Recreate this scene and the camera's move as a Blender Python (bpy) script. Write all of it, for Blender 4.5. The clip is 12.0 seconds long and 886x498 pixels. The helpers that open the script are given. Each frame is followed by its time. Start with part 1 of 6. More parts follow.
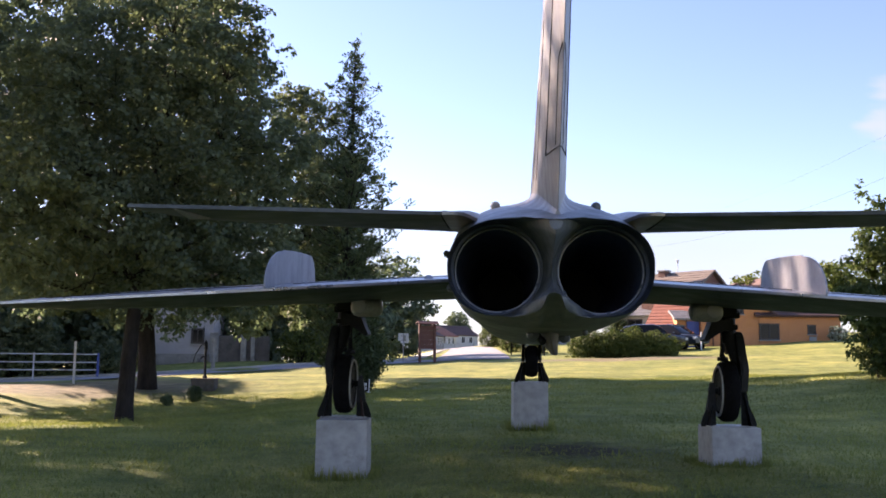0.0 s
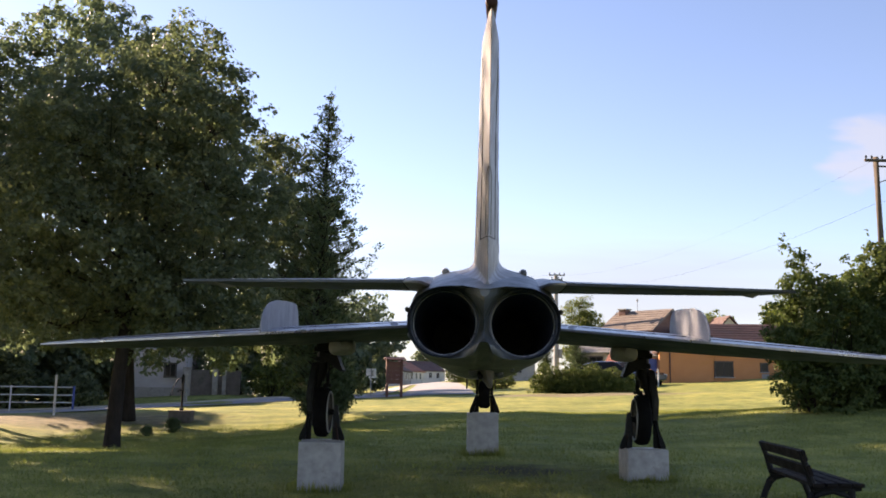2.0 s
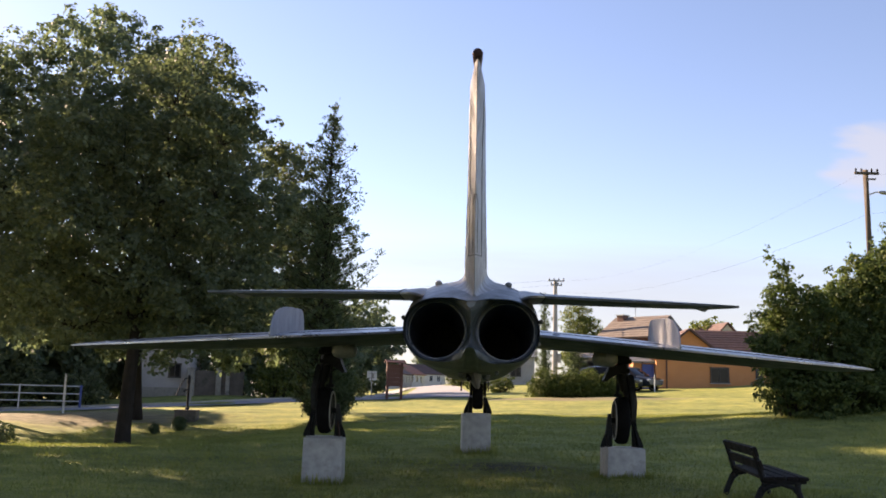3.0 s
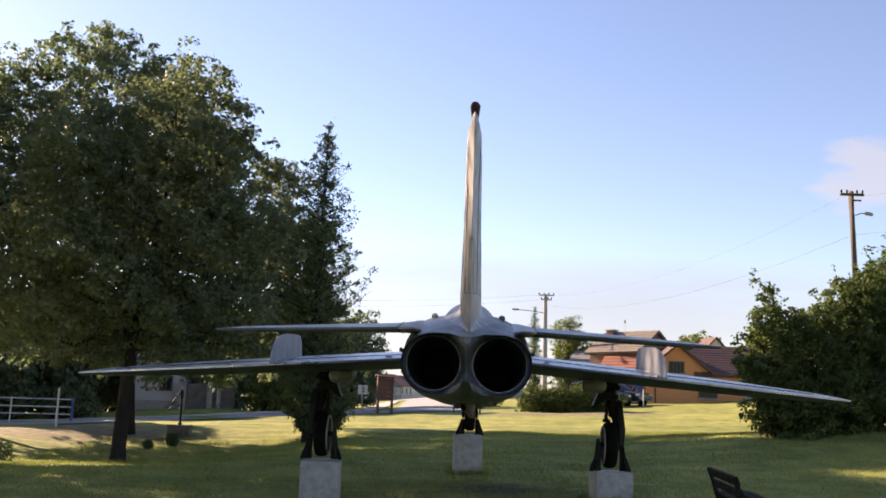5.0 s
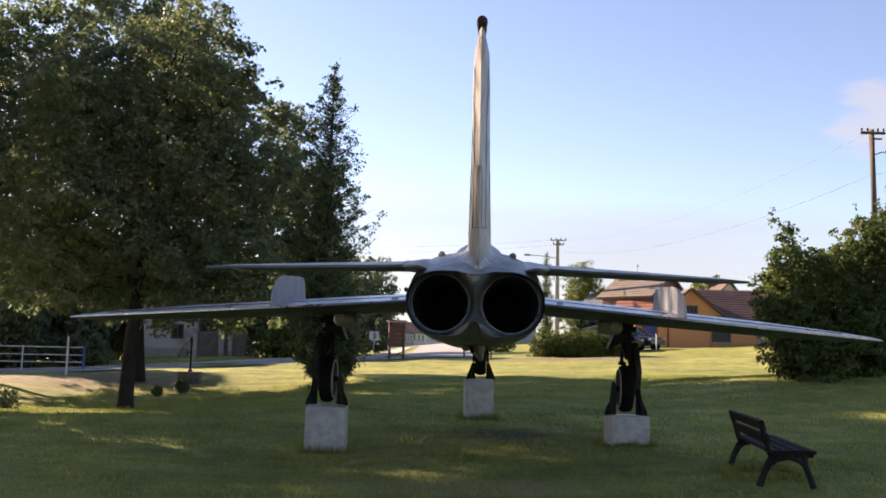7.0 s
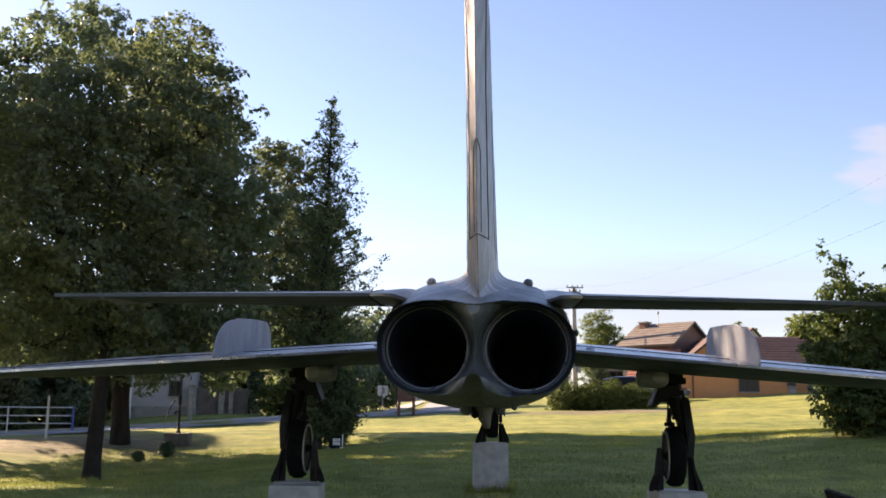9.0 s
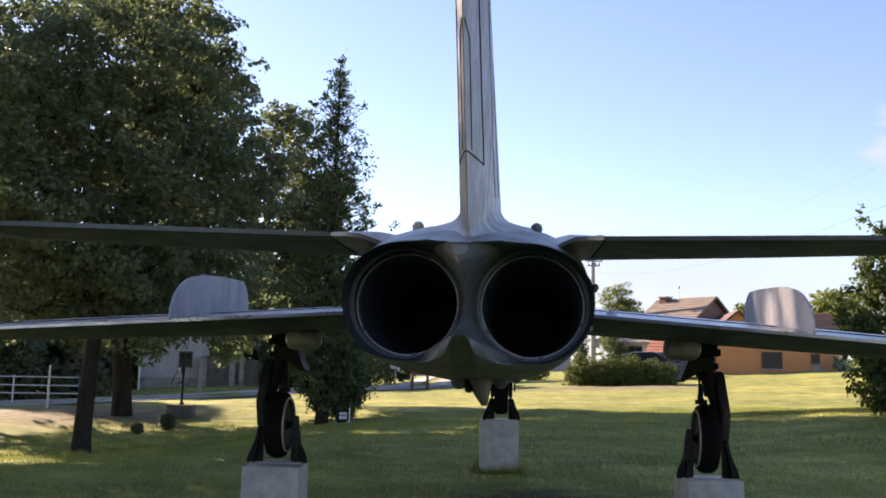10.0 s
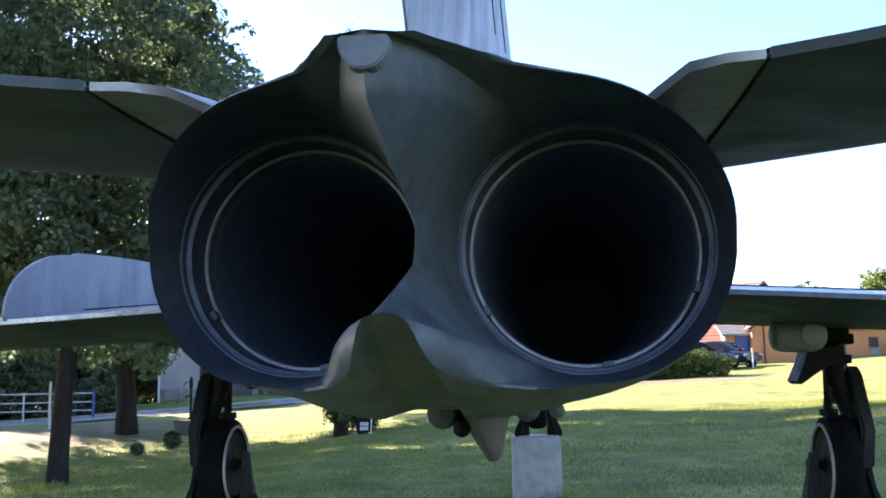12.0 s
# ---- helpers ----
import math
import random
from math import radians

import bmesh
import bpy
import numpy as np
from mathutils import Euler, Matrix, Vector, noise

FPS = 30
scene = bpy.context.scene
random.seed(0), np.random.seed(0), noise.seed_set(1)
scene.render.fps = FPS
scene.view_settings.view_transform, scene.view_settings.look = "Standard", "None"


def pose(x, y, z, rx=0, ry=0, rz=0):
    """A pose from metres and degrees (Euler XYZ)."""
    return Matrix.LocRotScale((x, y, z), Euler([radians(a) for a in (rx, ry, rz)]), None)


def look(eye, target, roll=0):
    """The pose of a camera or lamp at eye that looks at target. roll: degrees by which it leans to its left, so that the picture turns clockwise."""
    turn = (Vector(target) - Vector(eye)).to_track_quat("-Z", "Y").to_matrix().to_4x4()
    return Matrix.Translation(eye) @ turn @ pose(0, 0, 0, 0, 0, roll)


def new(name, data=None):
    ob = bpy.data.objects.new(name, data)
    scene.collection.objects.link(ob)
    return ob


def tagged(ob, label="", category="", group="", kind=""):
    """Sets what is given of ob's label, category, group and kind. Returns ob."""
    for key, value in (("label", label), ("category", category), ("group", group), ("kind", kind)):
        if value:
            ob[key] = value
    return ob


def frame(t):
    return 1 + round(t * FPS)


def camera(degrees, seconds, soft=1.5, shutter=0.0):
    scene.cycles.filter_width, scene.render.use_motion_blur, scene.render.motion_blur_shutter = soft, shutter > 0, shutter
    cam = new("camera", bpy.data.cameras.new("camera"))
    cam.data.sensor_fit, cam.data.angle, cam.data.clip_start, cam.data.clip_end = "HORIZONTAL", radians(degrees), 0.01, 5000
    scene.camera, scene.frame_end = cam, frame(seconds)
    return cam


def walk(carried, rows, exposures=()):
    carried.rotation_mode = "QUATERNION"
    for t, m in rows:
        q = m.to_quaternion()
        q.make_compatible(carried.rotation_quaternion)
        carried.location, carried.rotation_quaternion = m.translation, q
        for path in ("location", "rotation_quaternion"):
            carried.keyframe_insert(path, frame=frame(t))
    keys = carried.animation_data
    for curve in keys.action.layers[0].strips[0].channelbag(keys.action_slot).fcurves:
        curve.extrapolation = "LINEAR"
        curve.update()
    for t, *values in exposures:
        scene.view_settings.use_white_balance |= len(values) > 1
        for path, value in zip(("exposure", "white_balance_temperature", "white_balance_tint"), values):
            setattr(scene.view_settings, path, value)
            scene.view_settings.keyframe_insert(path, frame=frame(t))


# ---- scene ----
cam = camera(50.8, 12.0, 1.75)
PATH = [
    (0, (0.094, 0.241, 1.506), (0.086, 2.227, 1.742), 0.5),
    (0.5, (0.06, -0.25, 1.484), (0.082, 1.734, 1.733), 0.8),
    (1, (0.045, -0.82, 1.452), (0.097, 1.16, 1.729), 0.7),
    (1.5, (0.152, -1.362, 1.466), (0.21, 0.615, 1.762), 0.6),
    (2, (0.161, -1.768, 1.465), (0.219, 0.207, 1.776), 0.8),
    (2.2, (0.192, -1.972, 1.461), (0.25, 0.003, 1.783), 0.85),
    (2.5, (0.239, -2.277, 1.455), (0.291, -0.303, 1.768), 0.9),
    (3, (0.221, -2.734, 1.429), (0.274, -0.76, 1.747), 1.4),
    (3.5, (0.215, -3.121, 1.422), (0.284, -1.15, 1.758), 1.8),
    (3.7, (0.208, -3.211, 1.422), (0.282, -1.242, 1.766), 1.8),
    (5.3, (0.13, -3.162, 1.658), (0.203, -1.192, 1.997), 1.7),
    (5.5, (0.134, -3.157, 1.674), (0.207, -1.185, 1.999), 1.7),
    (6, (0.129, -3.097, 1.682), (0.199, -1.12, 1.98), 1.3),
    (6.5, (0.148, -2.976, 1.643), (0.21, -0.995, 1.91), 1.2),
    (7, (0.207, -2.579, 1.579), (0.259, -0.593, 1.808), 1.3),
    (7.2, (0.189, -2.399, 1.578), (0.24, -0.411, 1.787), 1.6),
    (8.8, (0.428, -0.352, 1.595), (0.45, 1.636, 1.819), 1.8),
    (8.9, (0.444, -0.187, 1.636), (0.466, 1.79, 1.925), 1.1),
    (9, (0.461, -0.022, 1.678), (0.481, 1.949, 2.017), 0.5),
    (9.2, (0.489, 0.223, 1.724), (0.486, 2.191, 2.083), 0.2),
    (9.4, (0.519, 0.467, 1.694), (0.504, 2.438, 2.033), 0.8),
    (9.5, (0.544, 0.647, 1.678), (0.524, 2.622, 1.993), 1.2),
    (10, (0.66, 1.285, 1.669), (0.64, 3.264, 1.954), 1.1),
    (10.2, (0.703, 1.62, 1.653), (0.7, 3.603, 1.919), 1.2),
    (10.5, (0.722, 2.048, 1.684), (0.793, 4.034, 1.911), 2.7),
    (10.7, (0.749, 2.33, 1.681), (0.866, 4.316, 1.9), 3.5),
    (10.8, (0.763, 2.47, 1.68), (0.909, 4.456, 1.862), 3.9),
    (11, (0.772, 2.735, 1.675), (0.928, 4.723, 1.83), 3.7),
    (11.2, (0.768, 2.959, 1.663), (0.905, 4.948, 1.812), 2.6),
    (11.5, (0.796, 3.407, 1.728), (0.844, 5.398, 1.911), 0.3),
    (11.8, (0.836, 3.802, 1.738), (0.792, 5.786, 1.988), -0.9),
    (12, (0.855, 4.021, 1.778), (0.764, 5.999, 2.061), -1.1),
]
walk(cam, [(t, look(eye, target, roll)) for t, eye, target, roll in PATH], [(0, 2.26, 6300, 34), (1.5, 2.14, 6750, 28), (3.5, 2.03, 7050, 28), (7, 2.03, 7000, 28), (9, 2.1, 6850, 27), (10.5, 2.32, 6400, 29), (11, 2.5, 6100, 27), (12, 3.08, 5600, 23)])

# ---------------------------------------------------------------- world, sun
SUN_AZ, SUN_EL = radians(-50), radians(24)      # azimuth from +y towards +x
world = bpy.data.worlds.new("world")
scene.world = world
world.use_nodes = True
wn = world.node_tree.nodes
sky = wn.new("ShaderNodeTexSky")
sky.sky_type = "NISHITA"
sky.sun_disc = False
sky.sun_elevation, sky.sun_rotation = SUN_EL, SUN_AZ
sky.air_density, sky.dust_density, sky.ozone_density = 1.0, 0.4, 1.75
sky.altitude = 600
world.node_tree.links.new(sky.outputs[0], wn["Background"].inputs[0])
wn["Background"].inputs[1].default_value = 0.058
sun = new("sun", bpy.data.lights.new("sun", "SUN"))
sun.data.energy, sun.data.angle, sun.data.color = 4.6, radians(0.6), (1.0, 0.83, 0.59)
sun_way = Vector((math.sin(SUN_AZ) * math.cos(SUN_EL), math.cos(SUN_AZ) * math.cos(SUN_EL), math.sin(SUN_EL)))
sun.matrix_world = look(sun_way * 60, (0, 0, 0))


# ---------------------------------------------------------------- materials
def nodes_of(name):
    m = bpy.data.materials.new(name)
    m.use_nodes = True
    n = m.node_tree.nodes
    return m, n, m.node_tree.links.new, n["Principled BSDF"]


def ramp(n, link, src, c1, c2, lo=0.3, hi=0.7):
    r = n.new("ShaderNodeValToRGB")
    r.color_ramp.elements[0].position, r.color_ramp.elements[1].position = lo, hi
    r.color_ramp.elements[0].color, r.color_ramp.elements[1].color = (*c1, 1), (*c2, 1)
    link(src, r.inputs[0])
    return r.outputs[0]


def noise_at(n, link, scale, detail=6, stretch=None, rough=0.6):
    t = n.new("ShaderNodeTexNoise")
    t.inputs["Scale"].default_value, t.inputs["Detail"].default_value, t.inputs["Roughness"].default_value = scale, detail, rough
    co = n.new("ShaderNodeTexCoord")
    if stretch:
        mp = n.new("ShaderNodeMapping")
        mp.inputs["Scale"].default_value = stretch
        link(co.outputs["Object"], mp.inputs[0])
        link(mp.outputs[0], t.inputs["Vector"])
    else:
        link(co.outputs["Object"], t.inputs["Vector"])
    return t.outputs["Fac"]


def mixed(n, link, a, b, fac, how="MIX"):
    m = n.new("ShaderNodeMix")
    m.data_type, m.blend_type = "RGBA", how
    if isinstance(fac, float):
        m.inputs[0].default_value = fac
    else:
        link(fac, m.inputs[0])
    link(a, m.inputs[6])
    link(b, m.inputs[7])
    return m.outputs[2]


def surface(name, c1, c2, scale=3.0, rough=0.6, metal=0.0, fine=60.0, bump=0.15, stretch=None, stain=None, stain_scale=0.7, depth=0.01, spec=0.5):
    """A worn surface: large patches between c1 and c2, fine grain, relief, and stains where given."""
    m, n, link, b = nodes_of(name)
    col = ramp(n, link, noise_at(n, link, scale, 5, stretch), c1, c2)
    g = ramp(n, link, noise_at(n, link, fine, 3, stretch), (0.78, 0.78, 0.78), (1.12, 1.12, 1.12))
    col = mixed(n, link, col, g, 1.0, "MULTIPLY")
    if stain:
        k = ramp(n, link, noise_at(n, link, stain_scale, 7, stretch, 0.7), (0, 0, 0), (1, 1, 1), 0.52, 0.68)
        rgb = n.new("ShaderNodeRGB")
        rgb.outputs[0].default_value = (*stain, 1)
        col = mixed(n, link, col, rgb.outputs[0], k)
    link(col, b.inputs["Base Color"])
    r = ramp(n, link, noise_at(n, link, scale * 3, 4), (max(rough - 0.12, 0.02),) * 3, (min(rough + 0.12, 1),) * 3)
    link(r, b.inputs["Roughness"])
    b.inputs["Metallic"].default_value = metal
    b.inputs["Specular IOR Level"].default_value = spec
    if bump:
        bp = n.new("ShaderNodeBump")
        bp.inputs["Strength"].default_value, bp.inputs["Distance"].default_value = bump, depth
        link(noise_at(n, link, fine * 0.6, 5, stretch), bp.inputs["Height"])
        link(bp.outputs[0], b.inputs["Normal"])
    return m


def leafy(name, c1, c2, through_part=0.35, rough=0.55):
    """Leaves: a tone of their own for each, with some light passing through."""
    m, n, link, b = nodes_of(name)
    geo = n.new("ShaderNodeNewGeometry")
    col = ramp(n, link, geo.outputs["Random Per Island"], c1, c2, 0.0, 1.0)
    big = ramp(n, link, noise_at(n, link, 0.5, 3), (0.7, 0.75, 0.7), (1.25, 1.2, 1.05))
    col = mixed(n, link, col, big, 1.0, "MULTIPLY")
    link(col, b.inputs["Base Color"])
    b.inputs["Roughness"].default_value = rough
    b.inputs["Specular IOR Level"].default_value = 0.08
    tr = n.new("ShaderNodeBsdfTranslucent")
    warm = n.new("ShaderNodeRGB")
    warm.outputs[0].default_value = (1.0, 1.08, 0.78, 1)
    link(mixed(n, link, col, warm.outputs[0], 1.0, "MULTIPLY"), tr.inputs[0])
    mx = n.new("ShaderNodeMixShader")
    mx.inputs[0].default_value = through_part
    link(b.outputs[0], mx.inputs[1])
    link(tr.outputs[0], mx.inputs[2])
    link(mx.outputs[0], n["Material Output"].inputs[0])
    return m


def lawn():
    m, n, link, b = nodes_of("lawn")
    base = ramp(n, link, noise_at(n, link, 0.35, 6), (0.18, 0.211, 0.073), (0.295, 0.297, 0.104))
    patch = ramp(n, link, noise_at(n, link, 1.5, 7, (1, 0.7, 1), 0.72), (0.44, 0.56, 0.5), (1.36, 1.28, 1.14))
    col = mixed(n, link, base, patch, 1.0, "MULTIPLY")
    fine = ramp(n, link, noise_at(n, link, 38, 4, (1, 0.6, 1)), (0.6, 0.62, 0.55), (1.35, 1.3, 1.2))
    col = mixed(n, link, col, fine, 1.0, "MULTIPLY")
    mow = ramp(n, link, noise_at(n, link, 0.9, 2, (0.12, 1.3, 1)), (0.68, 0.73, 0.68), (1.24, 1.2, 1.12))
    col = mixed(n, link, col, mow, 1.0, "MULTIPLY")
    dry = ramp(n, link, noise_at(n, link, 2.2, 8, (1, 1.6, 1), 0.78), (0.085, 0.09, 0.05), (0.27, 0.225, 0.13), 0.38, 0.62)

    def spot(cx, cy, rx, ry, edge, freq=1.1):
        # the mask of an uneven patch round (cx, cy)
        co = n.new("ShaderNodeTexCoord")
        mp = n.new("ShaderNodeMapping")
        mp.inputs["Location"].default_value = (-cx / rx, -cy / ry, 0)
        mp.inputs["Scale"].default_value = (1 / rx, 1 / ry, 0)
        link(co.outputs["Object"], mp.inputs[0])
        ln = n.new("ShaderNodeVectorMath")
        ln.operation = "LENGTH"
        link(mp.outputs[0], ln.inputs[0])
        ad = n.new("ShaderNodeMath")
        ad.operation = "MULTIPLY_ADD"
        link(noise_at(n, link, freq, 7, None, 0.75), ad.inputs[0])
        ad.inputs[1].default_value = edge
        link(ln.outputs["Value"], ad.inputs[2])
        mr = n.new("ShaderNodeMapRange")
        mr.inputs["From Min"].default_value, mr.inputs["From Max"].default_value = 0.85 + edge * 0.35, 1.15 + edge * 0.55
        mr.inputs["To Min"].default_value, mr.inputs["To Max"].default_value = 1.0, 0.0
        link(ad.outputs[0], mr.inputs["Value"])
        return mr.outputs[0]

    col = mixed(n, link, col, dry, spot(-13.5, 31.0, 6.5, 4.2, 1.2))
    soil = n.new("ShaderNodeRGB")
    soil.outputs[0].default_value = (0.062, 0.06, 0.026, 1)
    col = mixed(n, link, col, soil.outputs[0], spot(1.7, 11.8, 0.95, 0.75, 2.4, 3.2))
    # a fleck of sunlight on the grass, painted as a pale yellow patch
    sun_fleck = n.new("ShaderNodeRGB")
    sun_fleck.outputs[0].default_value = (0.26, 0.225, 0.105, 1)
    col = mixed(n, link, col, sun_fleck.outputs[0], spot(0.6, 6.9, 1.2, 0.5, 2.2, 2.4))
    col = mixed(n, link, col, dry, spot(9, 47, 6, 2.2, 1.2))
    link(col, b.inputs["Base Color"])
    b.inputs["Roughness"].default_value = 0.85
    b.inputs["Specular IOR Level"].default_value = 0.15
    bp = n.new("ShaderNodeBump")
    bp.inputs["Strength"].default_value, bp.inputs["Distance"].default_value = 0.6, 0.05
    link(noise_at(n, link, 24, 6, None, 0.75), bp.inputs["Height"])
    link(bp.outputs[0], b.inputs["Normal"])
    return m


M_LAWN = lawn()
M_BLADE = leafy("grass_blades", (0.166, 0.2, 0.066), (0.284, 0.286, 0.096), 0.35, 0.7)
M_ASPHALT = surface("asphalt", (0.22, 0.218, 0.22), (0.30, 0.295, 0.295), 0.8, 0.85, 0, 90, 0.4, None, (0.18, 0.18, 0.18), 0.5)
M_KERB = surface("kerb_concrete", (0.3, 0.29, 0.27), (0.42, 0.41, 0.38), 2, 0.85, 0, 50, 0.3)
M_AIR = surface("aircraft_grey_paint", (0.088, 0.098, 0.102), (0.136, 0.147, 0.151), 1.6, 0.42, 0.25, 30, 0.06, (1, 0.35, 1), (0.085, 0.08, 0.072), 1.3, 0.004)
M_FIN = surface("fin_weathered_paint", (0.22, 0.212, 0.205), (0.32, 0.31, 0.30), 2.5, 0.45, 0.2, 26, 0.06, (1, 3, 0.35), (0.13, 0.115, 0.10), 2.2, 0.004)
M_FENCE = surface("bare_aluminium", (0.30, 0.305, 0.315), (0.40, 0.405, 0.415), 4, 0.55, 0.3, 5, 0.02, (1, 1, 0.4), (0.3, 0.3, 0.31), 2.0, 0.004)
# stained paint, darkened so that the shade underneath is in the colour
M_UNDER = surface("shaded_underside_paint", (0.056, 0.067, 0.074), (0.096, 0.11, 0.117), 1.4, 0.55, 0.1, 24, 0.06, (0.4, 1.4, 1), (0.045, 0.045, 0.042), 1.1, 0.004, 0.3)
M_VENTRAL = surface("stained_fin_paint", (0.055, 0.052, 0.05), (0.1, 0.092, 0.085), 5, 0.5, 0.1, 26, 0.08, None, (0.07, 0.06, 0.05), 3)
M_TAIL = surface("tailplane_metal_paint", (0.25, 0.25, 0.245), (0.34, 0.335, 0.33), 1.6, 0.44, 0.75, 24, 0.05, (0.4, 1.4, 1), (0.28, 0.26, 0.24), 1.3, 0.004)
M_WING = surface("wing_aluminium_paint", (0.36, 0.36, 0.37), (0.48, 0.48, 0.49), 1.5, 0.34, 0.92, 20, 0.05, (0.3, 1.6, 1), (0.34, 0.34, 0.35), 1.2, 0.004)
M_SOOT = surface("sooty_tail_paint", (0.076, 0.092, 0.103), (0.114, 0.134, 0.147), 3, 0.5, 0.15, 26, 0.08, None, (0.04, 0.04, 0.04), 1.8, 0.004, 0.3)
M_COVER = surface("lamp_cover_grey", (0.13, 0.14, 0.14), (0.18, 0.19, 0.19), 4, 0.5, 0.1, 30, 0.05)
M_SEAM = surface("panel_gap_black", (0.01, 0.01, 0.01), (0.02, 0.02, 0.02), 5, 0.8, 0, 40, 0, spec=0.12)
M_DUCT = surface("sooty_jet_pipe", (0.075, 0.095, 0.14), (0.11, 0.135, 0.195), 4, 0.7, 0.0, 30, 0.1, spec=0.2)
M_LIP = surface("burnt_nozzle_steel", (0.08, 0.092, 0.115), (0.125, 0.138, 0.165), 6, 0.55, 0.5, 40, 0.15, spec=0.12)
M_RING = surface("nozzle_ring_steel", (0.27, 0.28, 0.29), (0.38, 0.39, 0.4), 8, 0.5, 0.4, 50, 0.1)
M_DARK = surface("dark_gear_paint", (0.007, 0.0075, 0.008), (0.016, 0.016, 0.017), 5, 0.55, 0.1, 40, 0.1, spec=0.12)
M_GEARGREY = surface("gear_door_paint", (0.016, 0.017, 0.018), (0.032, 0.033, 0.034), 5, 0.5, 0.2, 40, 0.1, None, (0.03, 0.03, 0.03), 2, spec=0.12)
M_RUBBER = surface("tyre_rubber", (0.006, 0.006, 0.0065), (0.011, 0.011, 0.012), 8, 0.85, 0, 50, 0.1, spec=0.04)
M_RIM = surface("pale_wheel_rim", (0.30, 0.30, 0.29), (0.45, 0.45, 0.43), 8, 0.5, 0.2, 40, 0.1)
M_STAND = surface("stand_steel_black", (0.008, 0.0085, 0.009), (0.018, 0.018, 0.018), 6, 0.5, 0.2, 40, 0.15, spec=0.12)
M_STANDRED = surface("stand_steel_brown", (0.028, 0.016, 0.012), (0.045, 0.026, 0.02), 6, 0.6, 0.1, 40, 0.15, spec=0.12)
M_CONC = surface("painted_concrete", (0.34, 0.345, 0.35), (0.41, 0.415, 0.42), 2.5, 0.8, 0, 9, 0.12, None, (0.23, 0.225, 0.215), 2.6, 0.006)
M_CONCRAW = surface("raw_concrete", (0.20, 0.19, 0.175), (0.30, 0.285, 0.26), 2.5, 0.9, 0, 40, 0.4, None, (0.13, 0.12, 0.11), 1.8)
M_POD = surface("pale_fairing_paint", (0.27, 0.275, 0.28), (0.37, 0.375, 0.38), 4, 0.45, 0.1, 30, 0.06, None, (0.3, 0.29, 0.27), 2.5)
M_TIP = surface("fin_tip_dielectric", (0.03, 0.018, 0.015), (0.06, 0.03, 0.025), 6, 0.5, 0, 30, 0.1, spec=0.12)
M_REDTRIM = surface("faded_red_paint", (0.28, 0.08, 0.06), (0.4, 0.16, 0.13), 6, 0.55, 0, 30, 0.1)
M_BARK = surface("bark", (0.016, 0.013, 0.011), (0.038, 0.031, 0.025), 5, 0.95, 0, 26, 0.9, (1, 1, 0.22), None, 1, 0.04, spec=0.12)
M_BENCHWOOD = surface("dark_stained_wood", (0.009, 0.0075, 0.007), (0.02, 0.016, 0.014), 4, 0.75, 0, 30, 0.25, (6, 0.6, 6), spec=0.12)
M_IRON = surface("black_cast_iron", (0.012, 0.012, 0.013), (0.025, 0.025, 0.026), 6, 0.55, 0.3, 50, 0.2, spec=0.12)
M_ORANGE = surface("orange_render", (0.50, 0.21, 0.08), (0.60, 0.26, 0.10), 0.8, 0.9, 0, 25, 0.2, None, (0.44, 0.19, 0.05), 0.4)
M_GREYWALL = surface("grey_render", (0.30, 0.29, 0.27), (0.40, 0.385, 0.36), 0.8, 0.9, 0, 25, 0.2, None, (0.22, 0.21, 0.2), 0.4)
M_OLDBLOCK = surface("mossy_dark_concrete", (0.075, 0.065, 0.058), (0.125, 0.108, 0.095), 2.5, 0.9, 0, 30, 0.4, None, (0.05, 0.052, 0.04), 1.8)
M_LILAC = surface("lilac_grey_render", (0.32, 0.305, 0.305), (0.42, 0.40, 0.40), 0.8, 0.9, 0, 25, 0.2, None, (0.32, 0.30, 0.29), 0.5)
M_WHITEWALL = surface("white_render", (0.50, 0.48, 0.44), (0.62, 0.60, 0.55), 0.6, 0.9, 0, 25, 0.2, None, (0.34, 0.32, 0.29), 0.5)
M_BRICK = surface("old_brick", (0.14, 0.075, 0.055), (0.21, 0.11, 0.08), 3, 0.9, 0, 20, 0.4)
M_ROOFBROWN = surface("brown_tile", (0.075, 0.04, 0.033), (0.115, 0.06, 0.05), 1.2, 0.75, 0, 14, 0.5, (1, 1, 1), (0.05, 0.035, 0.03), 0.5)
M_ROOFRED = surface("red_tile", (0.24, 0.085, 0.05), (0.34, 0.13, 0.08), 1.2, 0.8, 0, 14, 0.5, (1, 1, 1), (0.17, 0.07, 0.05), 0.5)
M_ROOFTAN = surface("weathered_tile", (0.13, 0.105, 0.088), (0.19, 0.155, 0.125), 1.2, 0.85, 0, 14, 0.5, (1, 1, 1), (0.15, 0.12, 0.1), 0.5)
M_ROOFGREY = surface("grey_sheet_roof", (0.16, 0.165, 0.17), (0.24, 0.245, 0.25), 1.2, 0.6, 0.1, 14, 0.3, (1, 1, 1), (0.12, 0.12, 0.12), 0.5)
M_FRAME = surface("dark_window_frame", (0.03, 0.025, 0.022), (0.05, 0.042, 0.036), 4, 0.6, 0, 30, 0.1)
M_WHITE = surface("white_paint", (0.62, 0.62, 0.6), (0.74, 0.74, 0.72), 3, 0.6, 0, 30, 0.1)
M_BLUE = surface("blue_door_paint", (0.03, 0.06, 0.24), (0.045, 0.085, 0.31), 3, 0.5, 0, 30, 0.1)
M_RAIL = surface("pale_rail_paint", (0.48, 0.49, 0.49), (0.6, 0.61, 0.61), 4, 0.55, 0.1, 30, 0.1, None, (0.22, 0.17, 0.14), 2)
